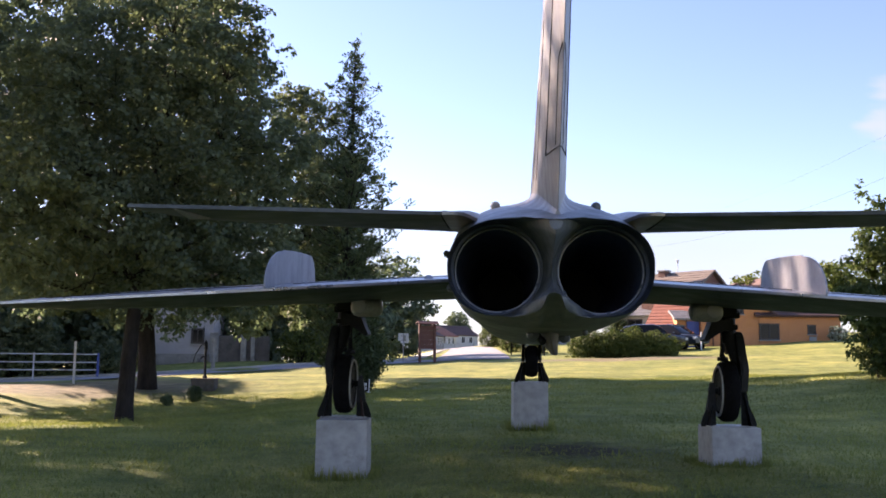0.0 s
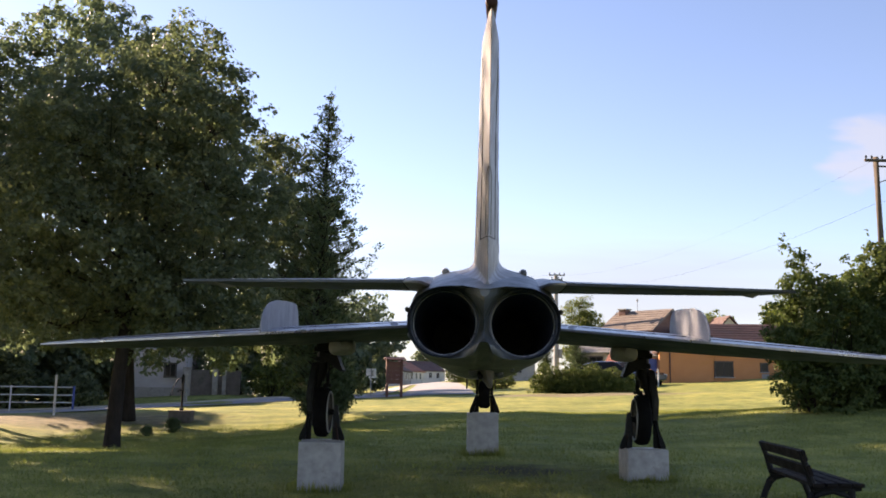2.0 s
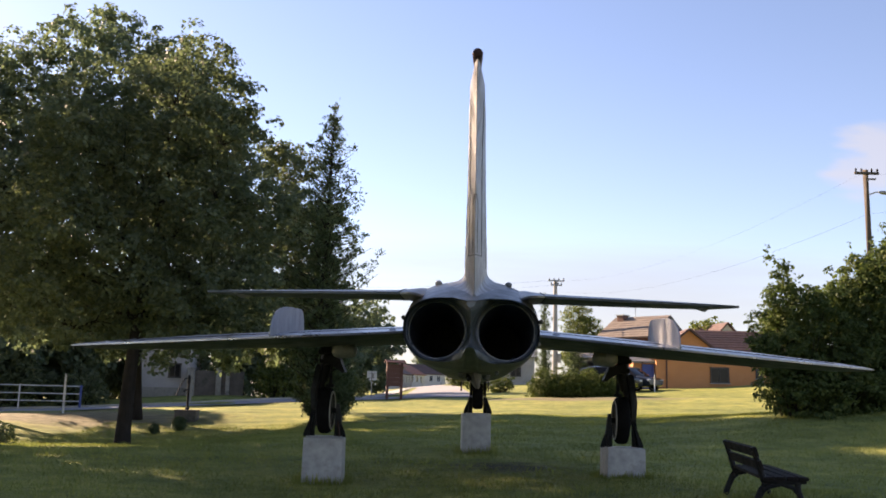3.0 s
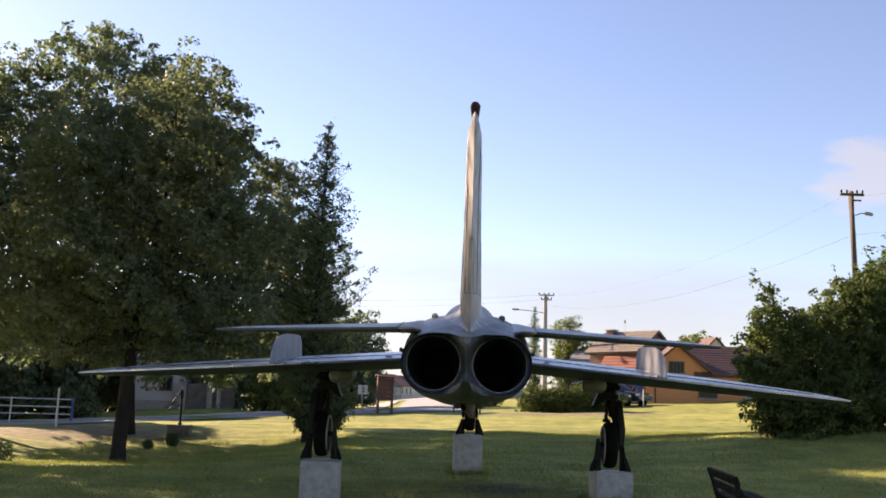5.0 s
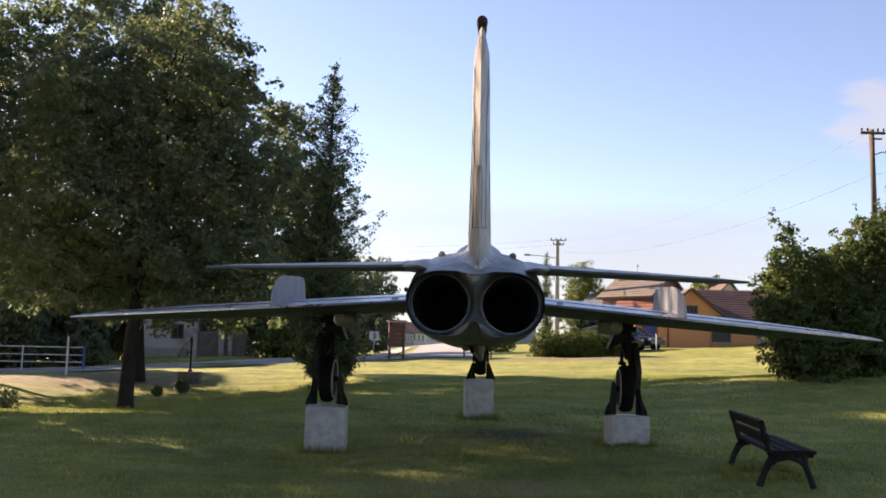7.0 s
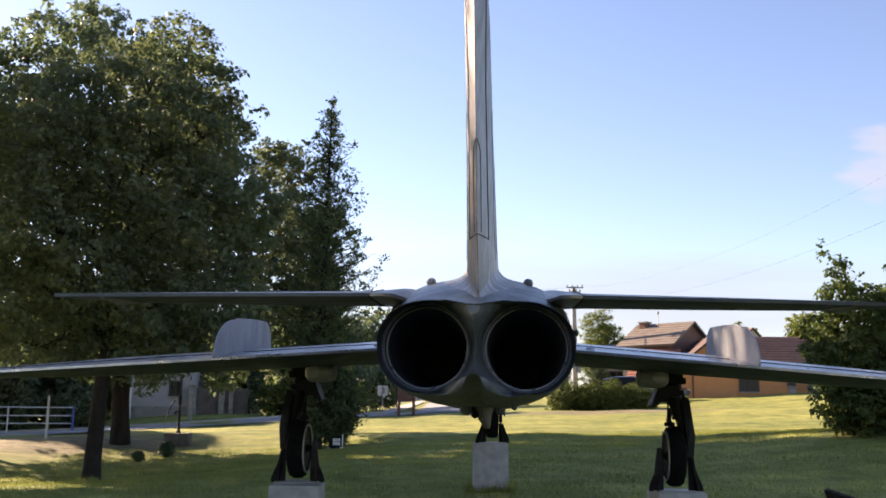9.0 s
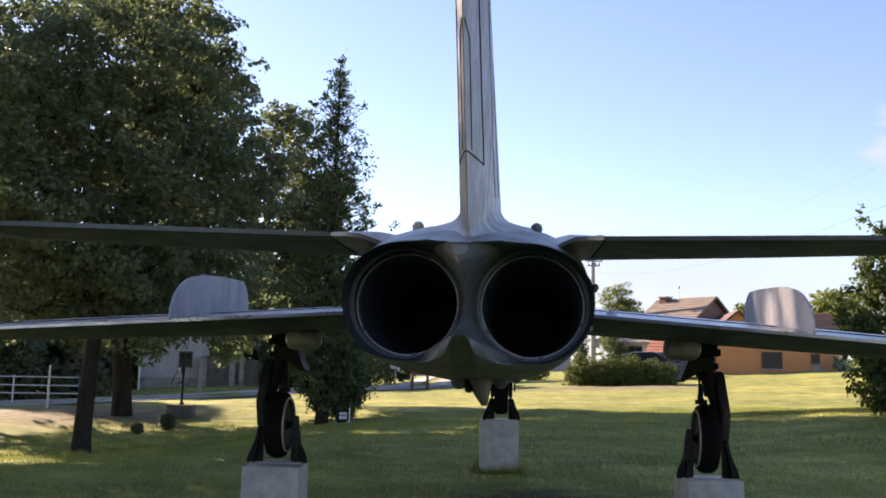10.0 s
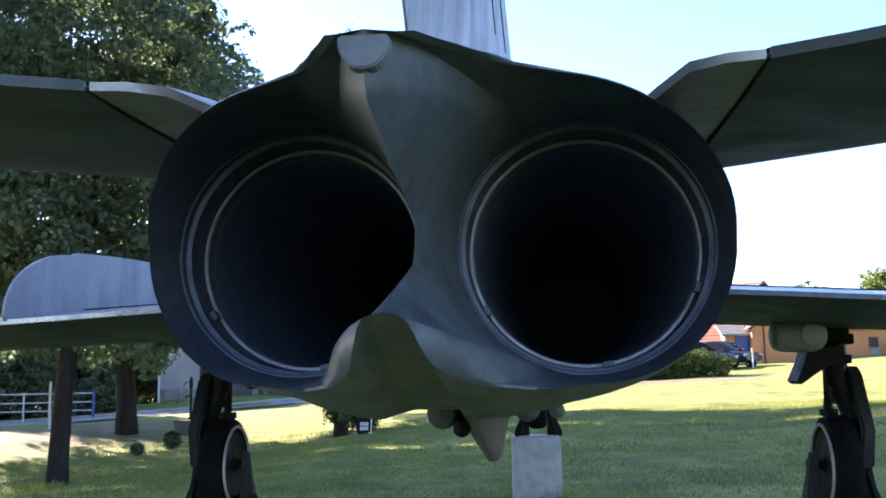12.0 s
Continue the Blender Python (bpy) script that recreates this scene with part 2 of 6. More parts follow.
M_BOARD = surface("red_brown_board", (0.085, 0.03, 0.022), (0.13, 0.05, 0.035), 3, 0.7, 0, 30, 0.2, (1, 1, 0.2))
M_POLEWOOD = surface("weathered_pole_wood", (0.06, 0.052, 0.045), (0.11, 0.095, 0.08), 4, 0.9, 0, 30, 0.4, (1, 1, 0.12), spec=0.12)
M_POLECONC = surface("pole_concrete", (0.26, 0.255, 0.24), (0.36, 0.35, 0.33), 2, 0.9, 0, 30, 0.3)
M_STEEL = surface("galvanised_steel", (0.22, 0.225, 0.23), (0.32, 0.325, 0.33), 4, 0.45, 0.6, 30, 0.1)
M_CAR = surface("dark_car_paint", (0.04, 0.046, 0.055), (0.055, 0.062, 0.074), 1, 0.16, 0.5, 30, 0)
M_CARLAMP = surface("car_lamp_plastic", (0.5, 0.5, 0.5), (0.6, 0.6, 0.6), 4, 0.2, 0, 30, 0)
M_LEAF = leafy("broad_leaves", (0.092, 0.12, 0.084), (0.158, 0.182, 0.112), 0.44)
M_LEAF_BACK = leafy("maple_leaves", (0.105, 0.143, 0.108), (0.178, 0.215, 0.148), 0.46)
M_LEAF_BUSH = leafy("shrub_leaves", (0.05, 0.078, 0.032), (0.115, 0.145, 0.052), 0.42)
M_LEAF_HEDGE = leafy("hedge_leaves", (0.05, 0.075, 0.022), (0.12, 0.14, 0.042), 0.3)
M_NEEDLE = leafy("cypress_sprays", (0.06, 0.09, 0.052), (0.11, 0.14, 0.078), 0.3)
M_BIRCH = leafy("pale_leaves", (0.09, 0.12, 0.03), (0.17, 0.19, 0.06), 0.4)
M_FLOWER = leafy("white_blossom", (0.05, 0.09, 0.03), (0.6, 0.6, 0.52), 0.2)


def glass(name, tint=(0.9, 0.95, 1.0), dark=0.012):
    m, n, link, b = nodes_of(name)
    b.inputs["Base Color"].default_value = (dark, dark, dark * 1.1, 1)
    b.inputs["Roughness"].default_value = 0.06
    b.inputs["Specular IOR Level"].default_value = 0.35 if dark > 0.1 else 0.14
    b.inputs["Specular Tint"].default_value = (*tint, 1)
    return m


M_PANE = glass("window_pane")
M_LENS = glass("lamp_lens", (1, 1, 1), 0.35)


# ---------------------------------------------------------------- building helpers
def part(name, bm, mat, parent=None, label="", smooth=False):
    me = bpy.data.meshes.new(name)
    if isinstance(bm, tuple):
        me.from_pydata(bm[0], [], bm[1])
        me.update()
    else:
        bmesh.ops.recalc_face_normals(bm, faces=bm.faces)
        bm.to_mesh(me)
        bm.free()
    me.materials.append(mat)
    if smooth:
        me.shade_smooth()
        me.set_sharp_from_angle(angle=radians(38))
    ob = new(name, me)
    if parent:
        ob.parent = parent
    return tagged(ob, label)


def thing(name, m, label, category, group="", kind=""):
    ob = new(name)
    ob.empty_display_size = 0.2
    ob.matrix_basis = m
    return tagged(ob, label, category, group, kind)


def slab(bm, c, s, m=None, bevel=0.0):
    """A box of size s round c, its edges broken by bevel."""
    made = bmesh.ops.create_cube(bm, size=1)["verts"]
    t = Matrix.Translation(c) @ (m if m else Matrix()) @ Matrix.Diagonal((*s, 1))
    bmesh.ops.transform(bm, matrix=t, verts=made)
    if bevel:
        es = list({e for v in made for e in v.link_edges})
        bmesh.ops.bevel(bm, geom=es, offset=bevel, segments=2, profile=0.6, affect="EDGES")
    return bm


def box(c, s, m=None, bevel=0.0):
    return slab(bmesh.new(), c, s, m, bevel)


def loft(bm, rings, caps=True, closed=True):
    vs = [[bm.verts.new(p) for p in r] for r in rings]
    k = len(vs[0])
    for a, b in zip(vs, vs[1:]):
        for i in range(k if closed else k - 1):
            j = (i + 1) % k
            try:
                bm.faces.new((a[i], a[j], b[j], b[i]))
            except ValueError:
                pass
    if caps and closed:
        for r in (vs[0], vs[-1]):
            try:
                bm.faces.new(r)
            except ValueError:
                pass
    return bm


def ring_at(p, way, r, n=12, twist=0.0):
    q = Vector(way).normalized().to_track_quat("Z", "Y")
    p = Vector(p)
    return [p + q @ Vector((r * math.cos(a), r * math.sin(a), 0)) for a in (twist + 2 * math.pi * i / n for i in range(n))]


def rod(bm, pts, radii, n=10):
    """A round bar through points."""
    pts = [Vector(p) for p in pts]
    if not isinstance(radii, (list, tuple)):
        radii = [radii] * len(pts)
    rings = []
    for i, p in enumerate(pts):
        way = pts[min(i + 1, len(pts) - 1)] - pts[max(i - 1, 0)]
        rings.append(ring_at(p, way, radii[i], n))
    return loft(bm, rings)


def spun(bm, profile, m, n=28):
    """A profile of (radius, along) turned round local z of m."""
    rings = [[m @ Vector((r * math.cos(2 * math.pi * i / n), r * math.sin(2 * math.pi * i / n), h)) for i in range(n)] for r, h in profile]
    return loft(bm, rings)


def plate(bm, outline, thick, place):
    """A flat plate: outline of (a, b), thickness along c; place(a, b, c) gives the point."""
    lo = [bm.verts.new(place(a, b, -thick / 2)) for a, b in outline]
    hi = [bm.verts.new(place(a, b, thick / 2)) for a, b in outline]
    bm.faces.new(lo)
    bm.faces.new(hi)
    k = len(lo)
    for i in range(k):
        j = (i + 1) % k
        bm.faces.new((lo[i], lo[j], hi[j], hi[i]))
    return bm


def foil(sections, n=14, sharp=0.0):
    """A wing-like solid: sections of (leading edge, trailing edge, half thickness, across way); sharp thins its trailing edge."""
    bm = bmesh.new()
    rings = []
    for le, te, h, up in sections:
        le, te, up = Vector(le), Vector(te), Vector(up).normalized()
        top, bot = [], []
        for i in range(n + 1):
            s = 0.5 - 0.5 * math.cos(math.pi * i / n)
            k = 2.6 * h * (math.sqrt(s) * 1.02 - 0.42 * s - 0.98 * s * s + 0.76 * s ** 3 - 0.36 * s ** 4 - 0.02 * sharp * s ** 6) + 0.006 * s * (1 - 0.6 * sharp)
            p = le.lerp(te, s)
            top.append(p + up * k)
            bot.append(p - up * k)
        rings.append(top + bot[::-1][:-1])
    return loft(bm, rings)


# ---------------------------------------------------------------- ground
def height(x, y):
    xc, yc = 30 * np.tanh(x / 30), 160 * np.tanh(y / 160)
    z = 0.125 - 0.0137 * xc + 0.0262 * yc + 0.105 * xc * yc / 100
    z = z - 0.479 * np.exp(-((x + 8) / 5) ** 2 - ((y - 24) / 7) ** 2) + 0.70 * np.exp(-((x - 12) / 5) ** 2 - ((y - 20) / 6) ** 2)
    z = z + 0.42 * np.exp(-((x - 28) / 8) ** 2 - ((y - 58) / 16) ** 2)
    z = z + 0.04 * (0.5 + 0.5 * np.tanh((y - 19) / 3)) * np.sin(0.85 * x + 0.5 * y) * np.sin(0.62 * y - 0.33 * x + 1.0)
    z = z - 0.12 * np.exp(-((x + 1.3) / 1.8) ** 2 - ((y - 9.8) / 2.5) ** 2) + 0.035 * np.exp(-((x - 3.3) / 1.6) ** 2 - ((y - 10.2) / 2) ** 2)
    z = z + 0.215 * np.exp(-((x - 4.6) / 2.0) ** 2 - ((y - 6.8) / 2.2) ** 2)
    z = z + 0.4 * np.exp(-((x + 12.5) / 5.0) ** 2 - ((y - 50.5) / 3.0) ** 2)
    z = z - 0.15 * np.exp(-((x + 7.5) / 4.0) ** 2 - ((y - 19.8) / 3.5) ** 2)
    z = z - 0.26 * np.exp(-((x + 5) / 5.0) ** 2 - ((y - 28) / 4.0) ** 2)
    z = z - 0.30 * np.exp(-((x + 20) / 10) ** 2 - ((y - 40) / 9) ** 2)
    return z + 0.012 * np.sin(x * 1.7 + 0.6 * y) * np.sin(y * 1.3 - 0.4 * x)


def h_at(x, y):
    return float(height(np.float64(x), np.float64(y)))


def axis_steps(lo, hi, step, far):
    mid = list(np.arange(lo, hi + step / 2, step))
    k, out, back = step, [hi], [lo]
    while out[-1] < far:
        k *= 1.35
        out.append(out[-1] + k)
        back.append(back[-1] - k)
    return np.array(back[:0:-1] + mid + out[1:])


def ground_sheet():
    xs, ys = axis_steps(-26, 30, 0.5, 2500), axis_steps(-8, 70, 0.5, 2500)
    X, Y = np.meshgrid(xs, ys)
    Z = height(X, Y)
    v = np.stack([X.ravel(), Y.ravel(), Z.ravel()], 1)
    w = len(xs)
    i = (np.arange(len(ys) - 1)[:, None] * w + np.arange(w - 1)[None, :]).ravel()
    f = np.stack([i, i + 1, i + 1 + w, i + w], 1)
    ob = part("ground", (v.tolist(), f.tolist()), M_LAWN, None, "", True)
    return tagged(ob, "mown grass rising gently towards the village", "lawn", "", "structure")


ground_sheet()


def strip(name, line, width, lift, mat, steps=3.0, across=6):
    """A road that follows the ground along a line."""
    pts = [Vector((x, y, 0)) for x, y in line]
    fine = []
    for a, b in zip(pts, pts[1:]):
        k = max(1, int((b - a).length / steps))
        fine += [a.lerp(b, i / k) for i in range(k)]
    fine.append(pts[-1])
    v, f = [], []
    for i, p in enumerate(fine):
        way = (fine[min(i + 1, len(fine) - 1)] - fine[max(i - 1, 0)]).normalized()
        side = Vector((way.y, -way.x, 0))
        for k in range(across + 1):
            q = p + side * width * (k / across - 0.5)
            v.append((q.x, q.y, h_at(q.x, q.y) + lift))
    w = across + 1
    for i in range(len(fine) - 1):
        for k in range(across):
            a = i * w + k
            f.append((a, a + 1, a + 1 + w, a + w))
    return part(name, (v, f), mat, None, "", True)


SIDE_ROAD = [(-75, 28), (-40, 33.5), (-24, 37.5), (-16, 40.8), (-11, 43.8), (-6.5, 47.3), (-1, 51.8), (2, 54.5)]
tagged(strip("side_road", SIDE_ROAD, 3.4, 0.04, M_ASPHALT), "pale worn asphalt lane crossing behind the lawn", "road", "", "structure")
STREET = [(1.4, 51.5), (1.8, 60), (2.4, 85), (2.9, 112), (1.0, 135), (-6, 165), (-25, 210)]
tagged(strip("street", STREET, 4.4, 0.05, M_ASPHALT), "straight asphalt village street running away uphill", "road", "", "structure")
tagged(strip("footpath", [(-2.6, 53), (-1.9, 62), (-1.2, 85), (-0.6, 112)], 1.3, 0.06, M_KERB), "pale paved footpath beside the street", "pavement", "", "structure")


def kerb(line, offset):
    pts = [Vector((x, y, 0)) for x, y in line]
    bm = bmesh.new()
    for a, b in zip(pts, pts[1:]):
        way = (b - a).normalized()
        side = Vector((way.y, -way.x, 0))
        k = max(1, int((b - a).length / 4))
        for i in range(k):
            p, q = a.lerp(b, i / k) + side * offset, a.lerp(b, (i + 1) / k) + side * offset
            mid = (p + q) / 2
            zp, zq = h_at(p.x, p.y), h_at(q.x, q.y)
            turn = Matrix.Rotation(math.atan2(q.y - p.y, q.x - p.x), 4, "Z") @ Matrix.Rotation(-math.atan2(zq - zp, (q - p).length), 4, "Y")
            slab(bm, (mid.x, mid.y, (zp + zq) / 2 + 0.05), ((q - p).length - 0.01, 0.12, 0.16), turn)
    return tagged(part("kerb", bm, M_KERB), "grey concrete kerb along the lane", "kerb", "", "structure")


kerb(SIDE_ROAD[1:7], -1.76)


# ---------------------------------------------------------------- the jet on its plinths
ZC, NX, NR, NI = 2.085, 0.335, 0.31, 0.292        # nozzle axis height, half spacing, skin and lip radius
jet = thing("jet_aircraft", pose(0.676, 5.4, 0, 0, 0.556, -4.0),
            "weathered grey twin-engined swept-wing jet fighter mounted on three concrete plinths", "aircraft")
STATIONS = [(1.0, 0.65, 2.53, 1.71), (1.6, 0.67, 2.65, 1.695), (3.0, 0.70, 2.78, 1.67), (5.0, 0.72, 2.94, 1.68),
            (6.5, 0.70, 3.02, 1.72), (8.0, 0.64, 2.98, 1.80), (9.2, 0.55, 2.86, 1.92), (10.2, 0.42, 2.72, 2.04)]
LIP_Y = 0.80


def edge_y(d):
    """How far forward the skin ends round a nozzle, by the angle in degrees (0 outboard, 90 up)."""
    return float(np.interp(d, (-90, -60, -30, 0, 30, 60, 90), (0.50, 0.58, 0.64, 0.63, 0.56, 0.45, 0.33)))


def keel(d):
    """The hollow ridge between the nozzles, by the angle in degrees (90 top, 270 bottom)."""
    z = float(np.interp(d, (90, 105, 120, 135, 150, 180, 205, 225, 240, 255, 270), (2.276, 2.237, 2.19, 2.148, 2.11, 2.04, 1.98, 1.94, 1.915, 1.90, 1.885)))
    y = float(np.interp(z, (1.85, 1.885, 1.90, 1.94, 2.0, 2.077, 2.127, 2.18, 2.20, 2.29), (0.02, 0.03, 0.06, 0.17, 0.36, 0.40, 0.16, -0.09, -0.11, -0.12)))
    return Vector((0, y, z))


def skin_edge():
    """The aft edge of the skin on one side, from the top of the ridge round to its foot, with the lip angle that each point looks to."""
    out = []
    for i in range(10):
        x = NX * (i / 10) ** 1.3
        y = float(np.interp(x, (0, 0.045, 0.10, 0.165, 0.28, 0.335), (-0.12, -0.105, 0.04, 0.18, 0.29, 0.33)))
        z = float(np.interp(x, (0, 0.05, 0.145, 0.28, 0.335), (2.276, 2.276, 2.322, 2.338, 2.34)))
        out.append((Vector((x, y, z)), 112 - 22 * i / 10))
    for i in range(31):
        d = 90 - 6 * i
        a = radians(d)
        out.append((Vector((NX + NR * math.cos(a), edge_y(d), ZC + (0.255 if d > 0 else 0.312) * math.copysign(abs(math.sin(a)) ** 0.9, math.sin(a)))), d))
    for i in range(1, 25):
        k = i / 24
        x = NX * (1 - k) ** 1.5
        y = float(np.interp(x, (0, 0.036, 0.046, 0.056, 0.082, 0.135, 0.22, 0.335), (0.03, 0.032, 0.045, 0.07, 0.15, 0.28, 0.40, 0.50)))
        z = float(np.interp(x, (0, 0.030, 0.042, 0.051, 0.061, 0.084, 0.135, 0.22, 0.335), (1.885, 1.879, 1.862, 1.838, 1.812, 1.788, 1.772, 1.763, 1.773)))
        out.append((Vector((x, y, z)), -90 - 22 * k))
    return out


def fuselage_mesh():
    half = [p for p, _ in skin_edge()]
    turns = [math.atan2(p.x, p.z - ZC) for p in half]
    turns = [max(t, turns[0]) for t in turns]

    def station(y, a, top, bot):
        zc = max(ZC, (top + bot) / 2)
        out = []
        n = 2.8 if y < 2 else 2.3
        for t in turns:
            hgt = top - zc if math.cos(t) > 0 else zc - bot
            r = 1 / ((abs(math.sin(t)) / a) ** n + (abs(math.cos(t)) / hgt) ** n) ** (1 / n)
            out.append(Vector((r * math.sin(t), y, zc + r * math.cos(t))))
        return out

    def whole(h):
        return list(h) + [Vector((-p.x, p.y, p.z)) for p in h[-2:0:-1]]

    rear = station(*STATIONS[0])
    blend = [p.lerp(q, 0.5) + Vector((0, 0, 0.012)) * math.cos(t) - Vector((0, 0, 0.05 * max(0, 1 - p.x / 0.3) if t > 2.2 else 0)) for p, q, t in zip(half, rear, turns)]
    bm = bmesh.new()
    loft(bm, [whole(half), whole(blend)] + [whole(station(*s)) for s in STATIONS], caps=False)
    bm.faces.new([bm.verts.new((p.x * 0.98, 10.1, p.z)) for p in whole(station(*STATIONS[-1]))])
    return bm


def bowl(side, inner):
    """The hollow face between the skin's edge and the nozzle lip: the sooty outer band, or the painted flank of the ridge."""
    pairs = [(p, d) for p, d in skin_edge() if (-72 <= d <= 72)] if inner else [(p, d) for p, d in skin_edge() if d >= 66][::-1]
    if not inner:
        pairs += [(keel(d), d) for d in range(116, 248, 4)] + [(p, d + 360) for p, d in skin_edge() if d <= -66][::-1]
    rows = []
    for p, d in pairs:
        a = radians(d)
        q = Vector((NX + NI * math.cos(a), LIP_Y, ZC + NI * math.sin(a)))
        row = []
        for k in range(9):
            f = k / 8
            c = p.lerp(q, f)
            # the flank swells out of the ridge before it dips to the lip
            c.y = p.y + (q.y - p.y) * f ** (float(np.interp(d, (40, 70, 97, 112), (1.0, 2.2, 2.1, 1.45))) if d > 0 else 1.0 if inner else 1.45)
            row.append(Vector((side * c.x, c.y, c.z)))
        rows.append(row)
    return loft(bmesh.new(), rows, closed=False)


fus = part("fuselage", fuselage_mesh(), M_AIR, jet, "", True)
for s in (-1, 1):
    part("ridge_flank", bowl(s, False), M_SOOT, fus, "hollow painted fairing beside the nozzle", True)


def nozzle(side):
    n = 48
    rings = []
    for r, y in ((NI, LIP_Y), (NI - 0.012, LIP_Y + 0.004), (NI - 0.014, LIP_Y + 0.07), (0.281, LIP_Y + 0.09), (0.277, LIP_Y + 0.13), (0.268, LIP_Y + 0.14), (0.262, 1.3), (0.245, 2.0), (0.2, 3.0)):
        rings.append([(side * (NX + r * math.cos(a)), y, ZC + r * math.sin(a)) for a in (2 * math.pi * i / n for i in range(n))])
    lip = part("nozzle_lip", loft(bmesh.new(), rings[:6], caps=False), M_LIP, jet, "burnt dark steel nozzle lip", True)
    part("outer_band", bowl(side, True), M_LIP, lip, "sooty inner band of the tail skin", True)
    part("jet_pipe", loft(bmesh.new(), rings[5:], caps=False), M_DUCT, lip, "sooty black jet pipe", True)
    # a flat black disc closes the pipe's far end
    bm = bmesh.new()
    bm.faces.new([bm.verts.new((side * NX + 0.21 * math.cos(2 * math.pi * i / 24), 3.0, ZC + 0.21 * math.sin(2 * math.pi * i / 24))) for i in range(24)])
    part("turbine_face", bm, M_DARK, lip, "black disc closing the far end of the jet pipe")
    for rad, y, thick in ((0.273, LIP_Y + 0.085, 0.0055), (0.292, LIP_Y - 0.03, 0.004)):
        bm = bmesh.new()
        loop = []
        for i in range(48):
            a = 2 * math.pi * i / 48
            c = Vector((side * NX + rad * math.cos(a), y, ZC + rad * math.sin(a)))
            o = Vector((math.cos(a), 0, math.sin(a)))
            loop.append([c + thick * (o * math.cos(b) + Vector((0, 1, 0)) * math.sin(b)) for b in (math.pi * k / 3 for k in range(6))])
        loop.append(loop[0])
        loft(bm, loop, caps=False)
        bmesh.ops.remove_doubles(bm, verts=bm.verts, dist=0.0005)
        part("nozzle_ring", bm, M_RING if thick > 0.005 else M_LIP, lip, "grey steel ring" if thick > 0.005 else "dark steel ring", True)
    for a in (-0.35, -1.4, -2.6):
        c = Vector((side * NX + 0.272 * math.cos(a), LIP_Y + 0.05, ZC + 0.272 * math.sin(a)))
        part("ring_clip", box(c, (0.025, 0.03, 0.014), Matrix.Rotation(-a + math.pi / 2, 4, "Y"), 0.003), M_LIP, lip)


nozzle(1)
nozzle(-1)

# fin, rudder, tip
UPX = (1, 0, 0)
FIN_X = 0.022                                  # the fin stands a little to starboard of the nozzles' middle
FIN_Z = (2.37, 2.58, 2.86, 3.45, 3.84, 3.97, 4.03)
FIN_LE = (4.1, 3.5, 2.95, 1.45, 0.05, -0.45, -0.78)
FIN_H = (0.155, 0.140, 0.122, 0.091, 0.075, 0.064, 0.030)


def fin_te(z):
    return 0.14 - 0.875 * (z - 2.37)


def fin_x(z):
    return FIN_X - 0.007 * (z - 2.37)


def thick(c):
    """Half thickness of the section for a height of one, at the share c of the chord from the leading edge."""
    return 2.6 * (math.sqrt(c) * 1.02 - 0.42 * c - 0.98 * c * c + 0.76 * c ** 3 - 0.36 * c ** 4 - 0.02 * c ** 6)


def fin_half(z, d):
    """Half the fin's thickness at the height z and the distance d ahead of its trailing edge."""
    c = min(max(1 - d / (float(np.interp(z, FIN_Z, FIN_LE)) - fin_te(z)), 0.0), 1.0)
    return float(np.interp(z, FIN_Z, FIN_H)) * thick(c) + 0.0024 * c


part("fin", foil([((fin_x(z), le, z), (fin_x(z), fin_te(z), z), h, UPX) for z, le, h in zip(FIN_Z, FIN_LE, FIN_H)], 22, 1.0), M_FIN, jet, "pale weathered swept tail fin", True)
# smooth flare from the tail's back into the fin
rings = []
for k in range(25):
    f = k / 24
    y = 0.16 + 3.3 * f
    top = float(np.interp(y, (0.16, 0.44, 1.0, 1.6, 3.0, 3.6), (2.335, 2.405, 2.53, 2.65, 2.78, 2.83)))
    w0 = fin_half(top + 0.05, y - fin_te(top + 0.05))
    g = min(max((y - 0.2) / 0.9, 0.0), 1.0)
    up = 0.35 + 0.65 * min(1.0, f * 5)
    prof = ((0.24 * g + 0.045, -0.03 - 0.05 * g), (0.16 * g + 0.036, -0.018), (0.09 * g + 0.026, 0.0), (0.045 * g + 0.016, 0.018 * up), (0.018 * g + 0.008, 0.042 * up), (0.004, 0.075 * up), (-0.006, 0.11 * up))
    rings.append([(-max(w0 + dw, 0.001) + FIN_X, y, top + dz) for dw, dz in prof] + [(max(w0 + dw, 0.001) + FIN_X, y, top + dz) for dw, dz in prof[::-1]])
part("fin_fillet", loft(bmesh.new(), rings), M_FIN, jet, "", True)


def rudder_chord(z):
    return float(np.interp(z, (2.7, 3.9), (0.58, 0.36)))


RUDDER_Z = (2.74, 2.95, 3.2, 3.45, 3.66, 3.86)
rings = []
for i, z in enumerate(RUDDER_Z):
    half = []
    for f, k in ((1.0, -0.006), (0.985, 0.0015), (0.6, 0.0025), (0.25, 0.0025), (0.0, 0.002), (-0.05, -0.003)):
        # the lower edge runs down towards the trailing edge
        zz = z - (0.06 * (1 - f) if i == 0 else 0)
        d = rudder_chord(z) * f
        half.append((max(fin_half(zz, max(d, 0)) + k, 0.002), fin_te(zz) + d, zz))
    rings.append([(a + fin_x(z), y, zz) for a, y, zz in half] + [(-a + fin_x(z), y, zz) for a, y, zz in half[::-1]])
part("rudder", loft(bmesh.new(), rings), M_FIN, jet, "pale rudder with streaked paint", True)


def on_fin(s, z, d, lift=0.0015):
    return (s * (fin_half(z, d) + lift) + fin_x(z), fin_te(z) + d, z)


